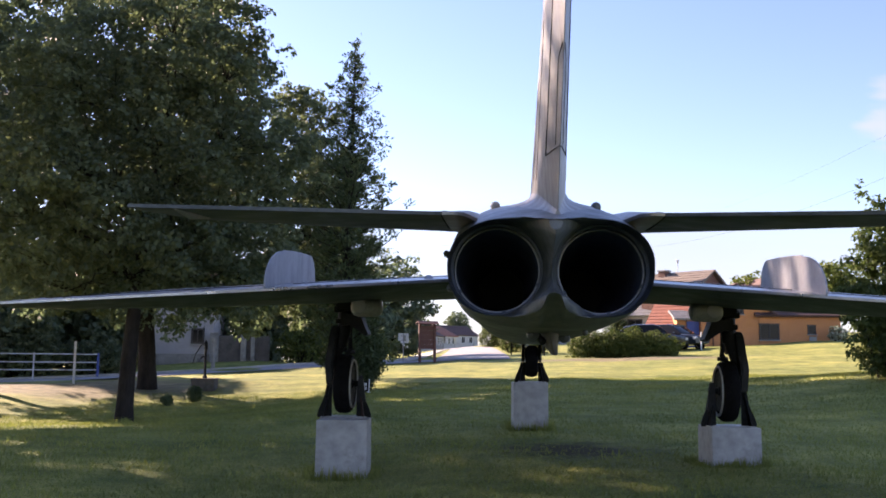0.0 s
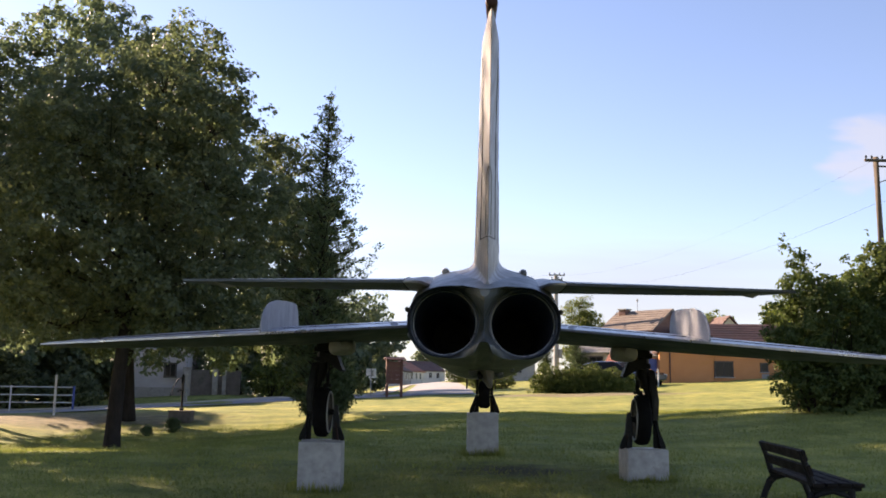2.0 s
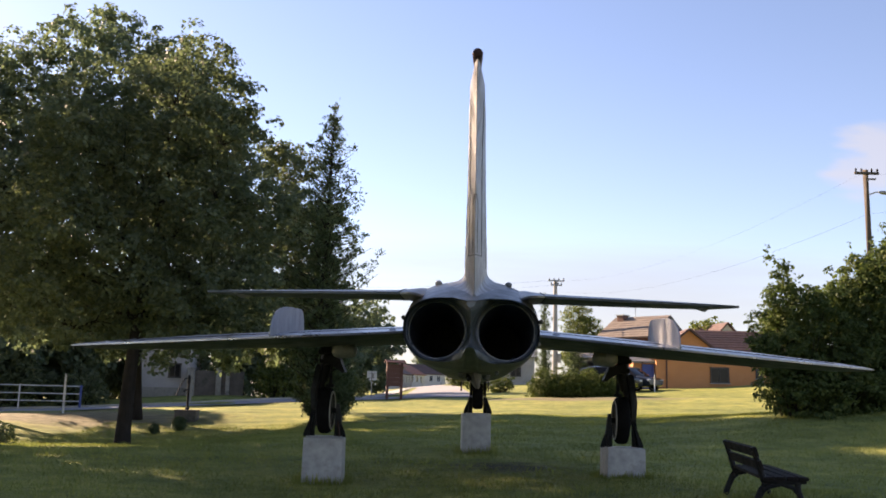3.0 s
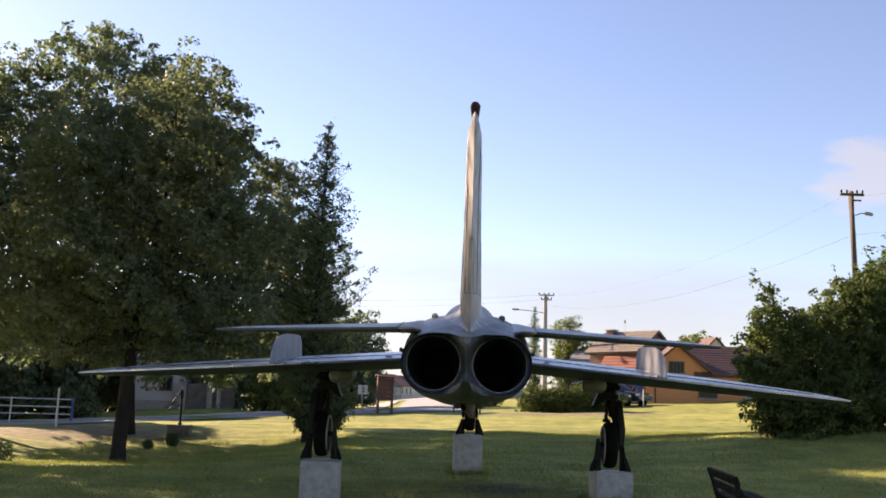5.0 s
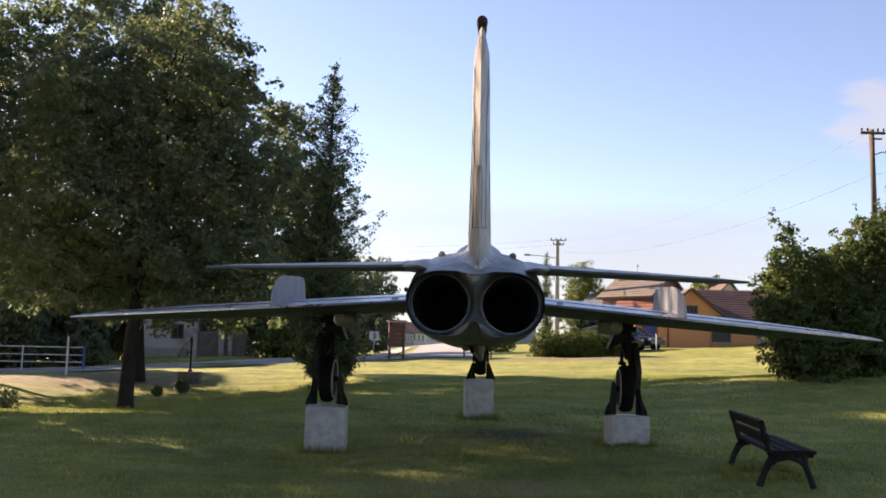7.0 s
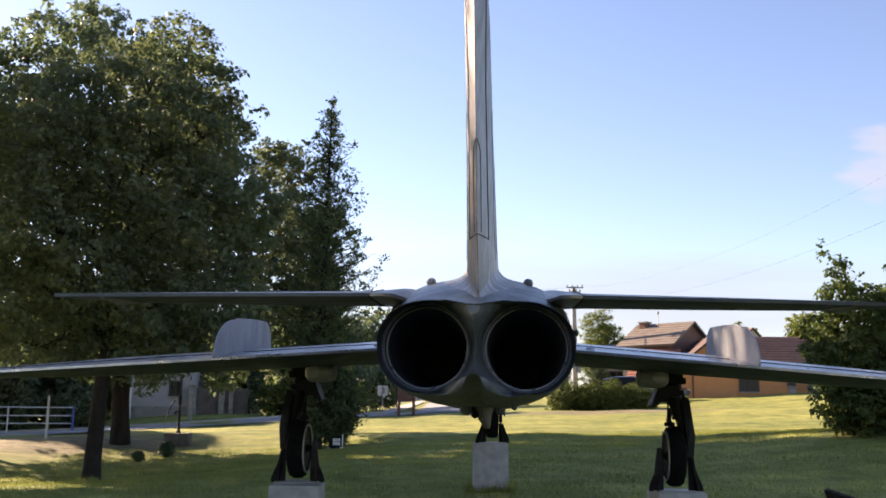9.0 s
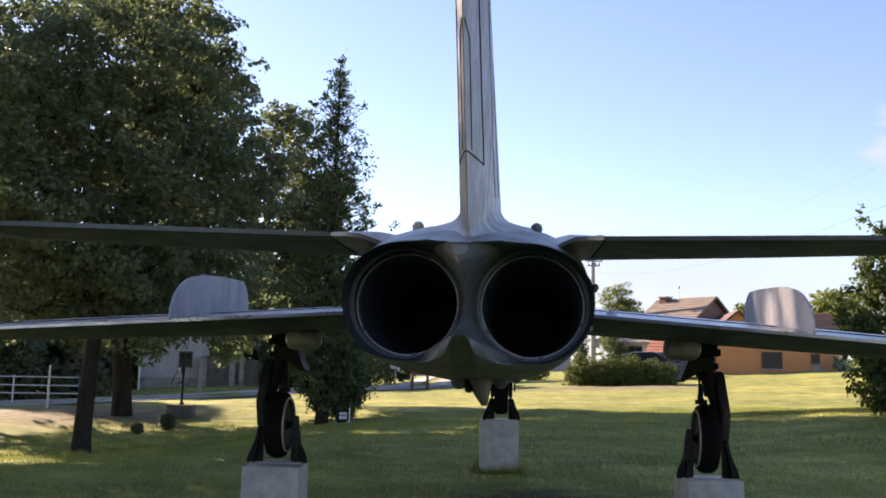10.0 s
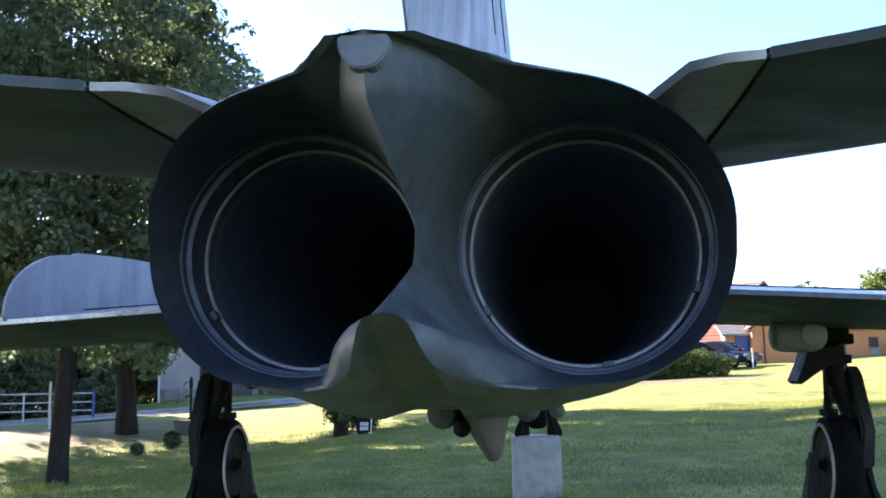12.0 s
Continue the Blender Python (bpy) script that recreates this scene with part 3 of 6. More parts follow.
for s in (-1, 1):
    part("rudder_gap", rod(bmesh.new(), [on_fin(s, z, rudder_chord(z) + 0.004) for z in (2.74, 2.8, 2.95, 3.2, 3.45, 3.66, 3.86)], [0.004, 0.0052, 0.005, 0.0048, 0.0048, 0.0045, 0.004], 6), M_SEAM, jet, "dark hinge gap")
    part("rudder_gap", rod(bmesh.new(), [on_fin(s, 2.742 - 0.062 * (1 - f), 0.58 * f, 0.003) for f in (1.0, 0.7, 0.4, 0.15, 0.0)], 0.0028, 6), M_SEAM, jet, "dark hinge gap")
    tab = [on_fin(s, 2.71, 0.13, 0.003)] + [on_fin(s, z, 0.13, 0.003) for z in (2.85, 3.0, 3.1)] + [on_fin(s, 3.13, 0.0, 0.003)]
    part("tab_gap", rod(bmesh.new(), tab, 0.003, 6), M_SEAM, jet, "thin trim tab gap")
    for d0, z0, z1 in ((1.25, 2.72, 3.5), (1.62, 2.78, 3.3)):
        part("panel_line", rod(bmesh.new(), [on_fin(s, z0 + (z1 - z0) * k / 4, d0 - 0.25 * k / 4, 0.0) for k in range(5)], 0.0025, 6), M_SEAM, jet)
part("tip_cap", spun(bmesh.new(), [(0.004, -0.62), (0.022, -0.45), (0.034, -0.2), (0.040, -0.05), (0.0425, 0.01), (0.037, 0.037), (0.016, 0.05)],
                     Matrix.Translation((fin_x(4.0), -1.28, 4.061)) @ Matrix.Rotation(radians(90), 4, "X"), 16), M_TIP, jet, "dark rounded antenna tip", True)
part("tip_trim", foil([((fin_x(4), -0.74, 4.025), (fin_x(4), -1.302, 4.025), 0.026, UPX), ((fin_x(4), -0.9, 4.07), (fin_x(4), -1.33, 4.07), 0.016, UPX)], 8), M_REDTRIM, jet, "faded red tip trim", True)

# tail lamp housing above the keel
out = [(-0.036, 2.267), (0.036, 2.267), (0.037, 2.252), (0.030, 2.234), (0.020, 2.222), (0.008, 2.217), (-0.008, 2.217), (-0.020, 2.222), (-0.030, 2.234), (-0.037, 2.252)]
bm = plate(bmesh.new(), out, 0.03, lambda a, b, c: Vector((a * 1.02, -0.114 + c - 0.14 * (b - 2.24) + 7 * a * a, b)))
bmesh.ops.bevel(bm, geom=list(bm.edges), offset=0.003, segments=2, affect="EDGES")
part("tail_lamp", bm, M_COVER, jet, "flush oval tail lamp cover")


# tailplanes, each with its bulged root
def tail_z(x, y):
    return 2.378 + 0.092 * (y - 0.36) - 0.04 * (x - 0.67)


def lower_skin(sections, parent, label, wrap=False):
    """The underside panel of a wing, just below its lower surface, with shade put into its dark colour."""
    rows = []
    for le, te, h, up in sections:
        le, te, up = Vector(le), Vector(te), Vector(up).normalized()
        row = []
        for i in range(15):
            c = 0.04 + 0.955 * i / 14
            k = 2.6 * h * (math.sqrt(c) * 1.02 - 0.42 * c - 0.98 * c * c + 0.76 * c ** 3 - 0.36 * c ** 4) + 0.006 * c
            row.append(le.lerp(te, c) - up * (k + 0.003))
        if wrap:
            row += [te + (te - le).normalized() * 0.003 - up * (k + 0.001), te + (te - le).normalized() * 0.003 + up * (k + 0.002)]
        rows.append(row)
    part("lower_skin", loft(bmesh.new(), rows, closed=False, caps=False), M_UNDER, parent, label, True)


def tailplane(s):
    sec = []
    for x, le, te, h in ((0.67, 2.02, 0.36, 0.055), (0.78, 1.88, 0.27, 0.05), (1.40, 0.98, -0.31, 0.038), (1.98, 0.10, -0.83, 0.022), (2.07, -0.25, -0.91, 0.008)):
        sec.append(((s * x, le, tail_z(x, le)), (s * x, te, tail_z(x, te)), h, (0, -0.11, 1)))
    tp = part("tailplane", foil(sec, 14), M_TAIL, jet, "grey swept all-moving tailplane", True)
    lower_skin(sec, tp, "underside of the tailplane, darkened to hold its shade", True)
    sec = []
    for x, le, te, h, dz in ((0.30, 2.9, 1.25, 0.10, -0.06), (0.42, 2.65, 0.88, 0.11, -0.05), (0.49, 2.5, 0.60, 0.10, -0.02), (0.535, 2.38, 0.445, 0.085, -0.004), (0.60, 2.2, 0.39, 0.068, 0.0), (0.664, 2.04, 0.365, 0.058, 0.0)):
        sec.append(((s * x, le, tail_z(x, le) + dz), (s * x, te, tail_z(x, te) + dz), h, (0, -0.11, 1)))
    part("root_fairing", foil(sec, 14), M_TAIL, tp, "", True)
    # thin gap between the fixed root and the moving surface
    bm = rod(bmesh.new(), [(s * 0.668, y - 0.05, tail_z(0.668, y - 0.05) + k) for y, k in ((1.75, 0.035), (1.1, 0.055), (0.6, 0.025), (0.41, 0.006))], 0.005, 6)
    part("root_gap", bm, M_SEAM, tp)
    bm = rod(bmesh.new(), [(s * 0.668, y - 0.05, tail_z(0.668, y - 0.05) - k) for y, k in ((1.75, 0.035), (1.1, 0.055), (0.6, 0.025), (0.41, 0.006))], 0.005, 6)
    part("root_gap", bm, M_SEAM, tp)
    bm = rod(bmesh.new(), [(s * 1.88, -0.1, tail_z(1.88, -0.1) - 0.01), (s * 1.90, -0.5, tail_z(1.9, -0.5) - 0.02), (s * 1.90, -0.74, tail_z(1.9, -0.74) - 0.012)], [0.008, 0.03, 0.006], 10)
    part("balance_weight", bm, M_TAIL, tp, "", True)


tailplane(1)
tailplane(-1)


# wings with fence, flap gaps
def wing_te(x):
    return 3.86 - 0.50 * (x - 0.62)


def wing_z(x, y):
    return 2.285 - 0.108 * (x - 0.62) + 0.05 * (y - wing_te(x))


def wing(s, span):
    sec = []
    for x, le, h in ((0.55, 8.1, 0.15), (1.4, 6.95, 0.135), (2.41, 5.6, 0.115), (3.4, 4.25, 0.09), (span - 0.18, 3.12, 0.05), (span - 0.03, 2.75, 0.03), (span, 2.35, 0.008)):
        te = wing_te(x)
        sec.append(((s * x, le, wing_z(x, le)), (s * x, te, wing_z(x, te)), h, (0.1 * s, -0.05, 1)))
    w = part("wing", foil(sec, 18), M_WING, jet, "bare metal swept wing drooping to the tip", True)
    lower_skin(sec, w, "underside of the wing, darkened to hold its shade")

    def top(x, f, lift=0.004):
        # a point on the upper skin at the share f of the chord from the trailing edge
        le = float(np.interp(x, (0.55, 1.4, 2.41, 3.4, span - 0.18), (8.1, 6.95, 5.6, 4.25, 3.12)))
        h = float(np.interp(x, (0.55, 1.4, 2.41, 3.4, span - 0.18), (0.15, 0.135, 0.115, 0.09, 0.05)))
        c = 1 - f
        y = le + (wing_te(x) - le) * c
        k = 2.6 * h * (math.sqrt(c) * 1.02 - 0.42 * c - 0.98 * c * c + 0.76 * c ** 3 - 0.36 * c ** 4) + 0.006 * c
        return Vector((s * x, y, wing_z(x, y) + k + lift))

    for a, b, f in ((0.75, 2.30, 0.17), (2.52, span - 0.3, 0.15)):
        part("flap_gap", rod(bmesh.new(), [top(a + (b - a) * i / 6, f) for i in range(7)], 0.004, 6), M_SEAM, w, "dark flap hinge line")
    # fence: upright plate along the chord
    x = 2.43
    line = []
    for i in range(33):
        p = top(x, 0.80 * i / 32, -0.01)
        line.append((p.y, p.z))
    up = []
    for i, (y, z) in enumerate(line):
        f = i / 32
        hgt = 0.35
        if f > 0.86:
            hgt = 0.35 * math.sqrt(max(0.0, 1 - ((f - 0.86) / 0.14) ** 2)) + 0.004
        up.append((y, z + max(hgt, 0.01) * (1 - 0.12 * f)))
    y0, z0 = line[0]
    tail = [(y0 - 0.02 + 0.62 * (1 - math.cos(a)), z0 + 0.03 + 0.33 * math.sin(a) ** 0.9 + 0.05 * (1 - math.cos(a))) for a in (math.pi / 2 * i / 12 for i in range(13))]
    outline = line + [q for q in up[::-1] if q[0] > y0 + 0.62] + tail[::-1]
    fe = part("wing_fence", plate(bmesh.new(), outline, 0.014, lambda a, b, c: Vector((s * x + c, a, b))), M_FENCE, w, "pale bare aluminium wing fence with rounded corner")
    bm = rod(bmesh.new(), [(s * (x + 0.012), y, z + 0.03) for y, z in line[::4]], 0.011, 6)
    part("fence_foot", bm, M_FENCE, fe)
    bm = spun(bmesh.new(), [(0.01, 0), (0.05, 0.02), (0.055, 0.3), (0.035, 0.55), (0.005, 0.62)], Matrix.Translation(top(1.05, 0.05, -0.01)) @ Matrix.Rotation(radians(-90), 4, "X"), 12)
    part("hinge_fairing", bm, M_WING, w, "", True)


wing(-1, 4.40)
wing(1, 4.28)

# small knobs and scoops on the tail
for s in (-1, 1):
    bm = rod(bmesh.new(), [(s * 0.365, 1.59, 2.46), (s * 0.365, 1.565, 2.60)], [0.03, 0.026], 10)
    spun(bm, [(0.005, -0.05), (0.03, -0.04), (0.038, 0), (0.03, 0.05), (0.004, 0.09)], Matrix.Translation((s * 0.365, 1.56, 2.62)) @ Matrix.Rotation(radians(-80), 4, "X"), 14)
    part("air_scoop", bm, M_POD if s < 0 else M_AIR, jet, "small round-headed air scoop", True)
    for y, z, r in ((1.15, 2.22, 0.022), (1.6, 2.02, 0.026)):
        bm = spun(bmesh.new(), [(0.003, -0.05), (r, -0.035), (r * 1.1, 0.02), (r * 0.7, 0.12)], Matrix.Translation((s * 0.685, y, z)) @ Matrix.Rotation(radians(-90), 4, "X"), 10)
        slab(bm, (s * 0.665, y + 0.05, z), (0.05, 0.08, 0.02))
        part("drain_scoop", bm, M_AIR, jet, "", True)
for x, y, z, r in ((-0.085, 1.5, 1.685, 0.05), (0.16, 1.9, 1.685, 0.045), (0.26, 1.2, 1.70, 0.022)):
    bm = spun(bmesh.new(), [(0.003, -r * 1.3), (r * 0.8, -r), (r, 0), (r * 0.8, r * 1.8), (0.004, r * 2.6)], Matrix.Translation((x, y, z)) @ Matrix.Rotation(radians(-90), 4, "X"), 12)
    part("belly_bump", bm, M_UNDER, jet, "", True)
rings = []
for z, w, ya, yb, dx in ((1.74, 0.12, 1.28, 2.5, -0.02), (1.68, 0.098, 1.33, 2.2, -0.012), (1.61, 0.062, 1.38, 1.85, 0.004), (1.565, 0.037, 1.42, 1.62, 0.02), (1.545, 0.022, 1.44, 1.56, 0.024)):
    rings.append([(dx + 0.045 + 0.78 * w * math.cos(a) * (0.4 if math.sin(a) > 0.8 else 1), (ya + yb) / 2 + (yb - ya) / 2 * math.sin(a), z) for a in (2 * math.pi * i / 16 for i in range(16))])
part("ventral_fin", loft(bmesh.new(), rings), M_VENTRAL, jet, "stained pointed ventral fin", True)
part("tail_bumper", spun(bmesh.new(), [(0.004, -0.1), (0.025, -0.08), (0.032, 0), (0.03, 0.2), (0.012, 0.4)], Matrix.Translation((-0.02, 1.5, 1.66)) @ Matrix.Rotation(radians(-75), 4, "X"), 12), M_DARK, jet, "dark tail bumper strut", True)

# canopy and spine far forward
rings = []
for y, w, hh in ((5.6, 0.10, 0.05), (6.2, 0.30, 0.22), (6.9, 0.38, 0.36), (7.5, 0.36, 0.34), (8.2, 0.25, 0.16), (8.7, 0.08, 0.03)):
    rings.append([(w * math.cos(a), y, 2.95 + hh * math.sin(a)) for a in (math.pi * i / 12 for i in range(13))] + [(-w, y, 2.7), (w, y, 2.7)])
part("canopy", loft(bmesh.new(), rings), M_PANE, jet, "clouded canopy glass", True)
rings = [[(w * math.cos(a), y, 2.55 + 0.06 * y + hh * math.sin(a)) for a in (math.pi * i / 12 for i in range(13))] + [(-w, y, 2.4), (w, y, 2.4)] for y, w, hh in ((2.3, 0.03, 0.0), (3.3, 0.24, 0.17), (5.0, 0.38, 0.33), (6.3, 0.39, 0.36))]
part("spine", loft(bmesh.new(), rings), M_AIR, jet, "", True)


# undercarriage
def wheel(parent, x, y, z, r, wd, side):
    m = Matrix.Translation((x, y, z)) @ Matrix.Rotation(radians(90), 4, "Y")
    prof = [(r * 0.62, -wd * 0.42), (r * 0.80, -wd * 0.5), (r * 0.93, -wd * 0.42), (r * 0.985, -wd * 0.25), (r, 0), (r * 0.985, wd * 0.25), (r * 0.93, wd * 0.42), (r * 0.80, wd * 0.5), (r * 0.62, wd * 0.42)]
    wh = part("wheel", spun(bmesh.new(), [(r * 0.60, -wd * 0.3), (r * 0.60, wd * 0.3)], m, 28), M_DARK, parent, "", True)
    part("tyre", spun(bmesh.new(), prof, m, 36), M_RUBBER, wh, "black rubber tyre", True)
    rim = [(r * 0.60, -wd * 0.44), (r * 0.665, -wd * 0.47), (r * 0.67, -wd * 0.3), (r * 0.58, -wd * 0.3), (r * 0.4, -wd * 0.36), (r * 0.16, -wd * 0.40), (r * 0.14, -wd * 0.52), (r * 0.02, -wd * 0.53)]
    for k in (1, -1):
        part("rim", spun(bmesh.new(), [(a, b * k) for a, b in rim], m, 32), M_RIM if k == -side or side == 0 else M_DARK, wh, "pale rim edge", True)
    return wh


def ring_line(parent, x, y, z, r):
    bm = bmesh.new()
    loop = [[Vector((x, y, z)) + (r + 0.011 * math.cos(b)) * Vector((0, math.cos(a), math.sin(a))) + Vector((0.012 * math.sin(b), 0, 0)) for b in (math.pi * k / 3 for k in range(6))] for a in (2 * math.pi * i / 40 for i in range(40))]
    loop.append(loop[0])
    loft(bm, loop, caps=False)
    bmesh.ops.remove_doubles(bm, verts=bm.verts, dist=0.0005)
    part("wheel_band", bm, M_RIM, parent, "pale painted band on the tyre wall", True)


def main_gear(s):
    x, y = s * 2.06, 5.08
    zg = 1.22
    top = wing_z(2.06, 5.1) - 0.06
    g = part("main_leg", rod(bmesh.new(), [(x + s * 0.02, y + 0.02, top + 0.08), (x + s * 0.03, y, 1.78), (x + s * 0.06, y - 0.01, 1.62)], [0.085, 0.075, 0.07], 14), M_DARK, jet, "dark main undercarriage leg", True)
    part("piston", rod(bmesh.new(), [(x + s * 0.06, y - 0.01, 1.64), (x + s * 0.13, y, 1.42), (x + s * 0.15, y, zg)], [0.05, 0.048, 0.055], 12), M_DARK, g, "", True)
    part("axle", rod(bmesh.new(), [(x + s * 0.2, y, zg), (x - s * 0.19, y, zg)], 0.035, 10), M_DARK, g, "", True)
    bm = rod(bmesh.new(), [(x - s * 0.05, y - 0.08, 1.72), (x - s * 0.075, y - 0.14, 1.60), (x - s * 0.02, y - 0.10, 1.53)], [0.022, 0.03, 0.022], 8)
    slab(bm, (x - s * 0.06, y - 0.10, 1.56), (0.11, 0.05, 0.045), None, 0.008)
    part("torque_link", bm, M_DARK, g, "", True)
    bm = rod(bmesh.new(), [(x - s * 0.065, y - 0.09, 2.0), (x - s * 0.075, y - 0.1, 1.62)], 0.012, 6)
    part("brake_hose", bm, M_SEAM, g)
    bm = box((x + s * 0.085, y - 0.02, 2.03), (0.10, 0.14, 0.07), None, 0.015)
    slab(bm, (x + s * 0.07, y - 0.06, 1.90), (0.08, 0.08, 0.06), None, 0.015)
    slab(bm, (x - s * 0.02, y + 0.03, 2.06), (0.24, 0.3, 0.1), None, 0.02)
    part("leg_mount", bm, M_DARK, g)
    wh = wheel(g, x - s * 0.0, y, zg, 0.325, 0.18, s)
    ring_line(wh, x - s * 0.093, y, zg, 0.258)
    # outer door: long slab, its top pointed
    out = [(y - 0.16, 1.22), (y - 0.18, 1.45), (y - 0.10, 1.80), (y - 0.03, 1.86), (y + 0.04, 1.82), (y + 0.18, 1.45), (y + 0.18, 1.2), (y + 0.05, 1.14)]
    bm = plate(bmesh.new(), out, 0.085, lambda a, b, c: Vector((x + s * (0.14 - 0.03 * (b - 1.2) + (0.03 if 1.3 < b < 1.6 else 0)) + c, a, b)))
    bmesh.ops.bevel(bm, geom=list(bm.edges), offset=0.012, segments=2, affect="EDGES")
    part("gear_door", bm, M_GEARGREY, g, "dark leg door with pointed top", True)
    # lamp drum and inner door under the wing
    m = Matrix.Translation((x - s * 0.25, y - 0.22, 2.05))
    drum = part("lamp_housing", spun(bmesh.new(), [(0.05, -0.17), (0.085, -0.155), (0.103, -0.11), (0.108, -0.03), (0.108, 0.05), (0.104, 0.09), (0.09, 0.13), (0.062, 0.155), (0.03, 0.166), (0.003, 0.168)],
                                      m @ Matrix.Diagonal((1, 1.5, 1, 1)) @ Matrix.Rotation(radians(90 * s), 4, "Y"), 28), M_POD, g, "pale rounded landing lamp housing", True)
    part("lens", spun(bmesh.new(), [(0.075, 0), (0.07, 0.012), (0.04, 0.022), (0.003, 0.026)], m @ Matrix.Translation((s * 0.05, -0.165, 0)) @ Matrix.Rotation(radians(90), 4, "X"), 20), M_LENS, drum, "clear lamp lens", True)
    fang = [(0.06, 1.955), (-0.16, 1.95), (-0.19, 1.86), (-0.245, 1.74), (-0.215, 1.72), (-0.10, 1.80), (-0.02, 1.84), (0.05, 1.83)]
    part("inner_door", plate(bmesh.new(), fang, 0.26, lambda a, b, c: Vector((x + s * (a - 0.02), y + c - 0.05, b + 0.02))), M_DARK, g, "dark curved inner door")


main_gear(1)
main_gear(-1)


def nose_gear():
    x, y, z = 0.06, 8.85, 1.50
    g = part("nose_leg", rod(bmesh.new(), [(x, y + 0.05, 1.95), (x, y + 0.02, 1.78)], [0.06, 0.05], 12), M_DARK, jet, "dark nose undercarriage leg", True)
    bm = bmesh.new()
    for s in (-1, 1):
        rod(bm, [(x + s * 0.02, y, 1.80), (x + s * 0.12, y, 1.76), (x + s * 0.125, y, z)], [0.03, 0.026, 0.026], 8)
    part("fork", bm, M_DARK, g, "", True)
    wh = wheel(g, x, y, z, 0.235, 0.19, 0)
    for s in (-1, 1):
        part("nose_door", plate(bmesh.new(), [(y - 0.3, 1.80), (y - 0.26, 1.58), (y + 0.3, 1.62), (y + 0.34, 1.84)], 0.02, lambda a, b, c: Vector((s * 0.24 + c, a, b))), M_GEARGREY, g, "grey nose gear door")


nose_gear()


def plinth(x, y, w, d, ground, top, label, axle, gap, hub, band):
    """A concrete block with the two steel plates that hold the wheel's axle."""
    t = thing("plinth", pose(x, y, ground), label, "plinth", "plinths under the aircraft")
    hgt = top - ground
    bm = slab(bmesh.new(), (0, 0, (hgt - 0.12) / 2), (w, d, hgt + 0.12), None, 0.012)
    for v in bm.verts:
        k = 1 + 0.02 * (hgt - v.co.z)
        v.co.x, v.co.y = v.co.x * k, v.co.y * k
    part("block", bm, M_CONC, t, "", True)
    cx, cy, cz = axle[0] - x, axle[1] - y, axle[2] - ground
    part("tie_plate", slab(bmesh.new(), (cx, cy, hgt + 0.006), (gap * 2 + 0.16, 0.34, 0.012), None, 0.003), M_RIM, t, "pale steel tie plate")
    for s in (-1, 1):
        out = [(-0.17, hgt), (0.17, hgt), (0.15, hgt + 0.06), (0.07, cz - 0.04), (0.045, cz + hub), (-0.045, cz + hub), (-0.07, cz - 0.04), (-0.15, hgt + 0.06)]
        lean = 0.05
        bm = plate(bmesh.new(), out, 0.018, lambda a, b, c: Vector((cx + s * (gap + lean * (cz - b) / max(cz - hgt, 0.1)) + c, cy + a, b)))
        part("axle_stand", bm, M_STANDRED if band and s > 0 else M_STAND, t, "flared black steel axle stand")
        # gusset seen from behind: wide foot, slim neck
        gus = [(-0.03, hgt), (0.125, hgt), (0.13, hgt + 0.03), (0.112, hgt + 0.09), (0.08, hgt + 0.16), (0.05, hgt + 0.24), (0.035, cz - 0.02), (-0.03, cz - 0.02)]
        bm = plate(bmesh.new(), gus, 0.02, lambda a, b, c: Vector((cx + s * (gap + a), cy - 0.04 + c, b)))
        part("gusset", bm, M_STAND, t)
        if gap > 0.15 and s == (1 if x < 1 else -1):
            sleeve = [(-0.03, hgt + 0.16), (0.075, hgt + 0.17), (0.055, cz - 0.05), (0.035, cz + 0.09), (-0.01, cz + 0.09)]
            bm = plate(bmesh.new(), sleeve, 0.05, lambda a, b, c: Vector((cx + s * (gap + a), cy - 0.075 + c, b)))
            bmesh.ops.bevel(bm, geom=list(bm.edges), offset=0.006, segments=2, affect="EDGES")
            part("axle_clamp", bm, M_GEARGREY, t, "dark grey painted axle clamp")
    return t


def in_jet(x, y, z):
    return jet.matrix_basis @ Vector((x, y, z))


plinth(-0.985, 10.38, 0.53, 0.58, 0.27, 0.875, "tall pale painted concrete plinth, chipped, in the grass", in_jet(-2.06, 5.08, 1.22), 0.165, 0.04, True)
plinth(3.125, 10.38, 0.515, 0.55, 0.43, 0.83, "low pale painted concrete plinth with dark stains", in_jet(2.06, 5.08, 1.22), 0.165, 0.04, False)
plinth(1.335, 14.2, 0.50, 0.50, 0.46, 1.19, "slim pale painted concrete plinth under the nose wheel", in_jet(0.06, 8.85, 1.50), 0.125, 0.03, False)


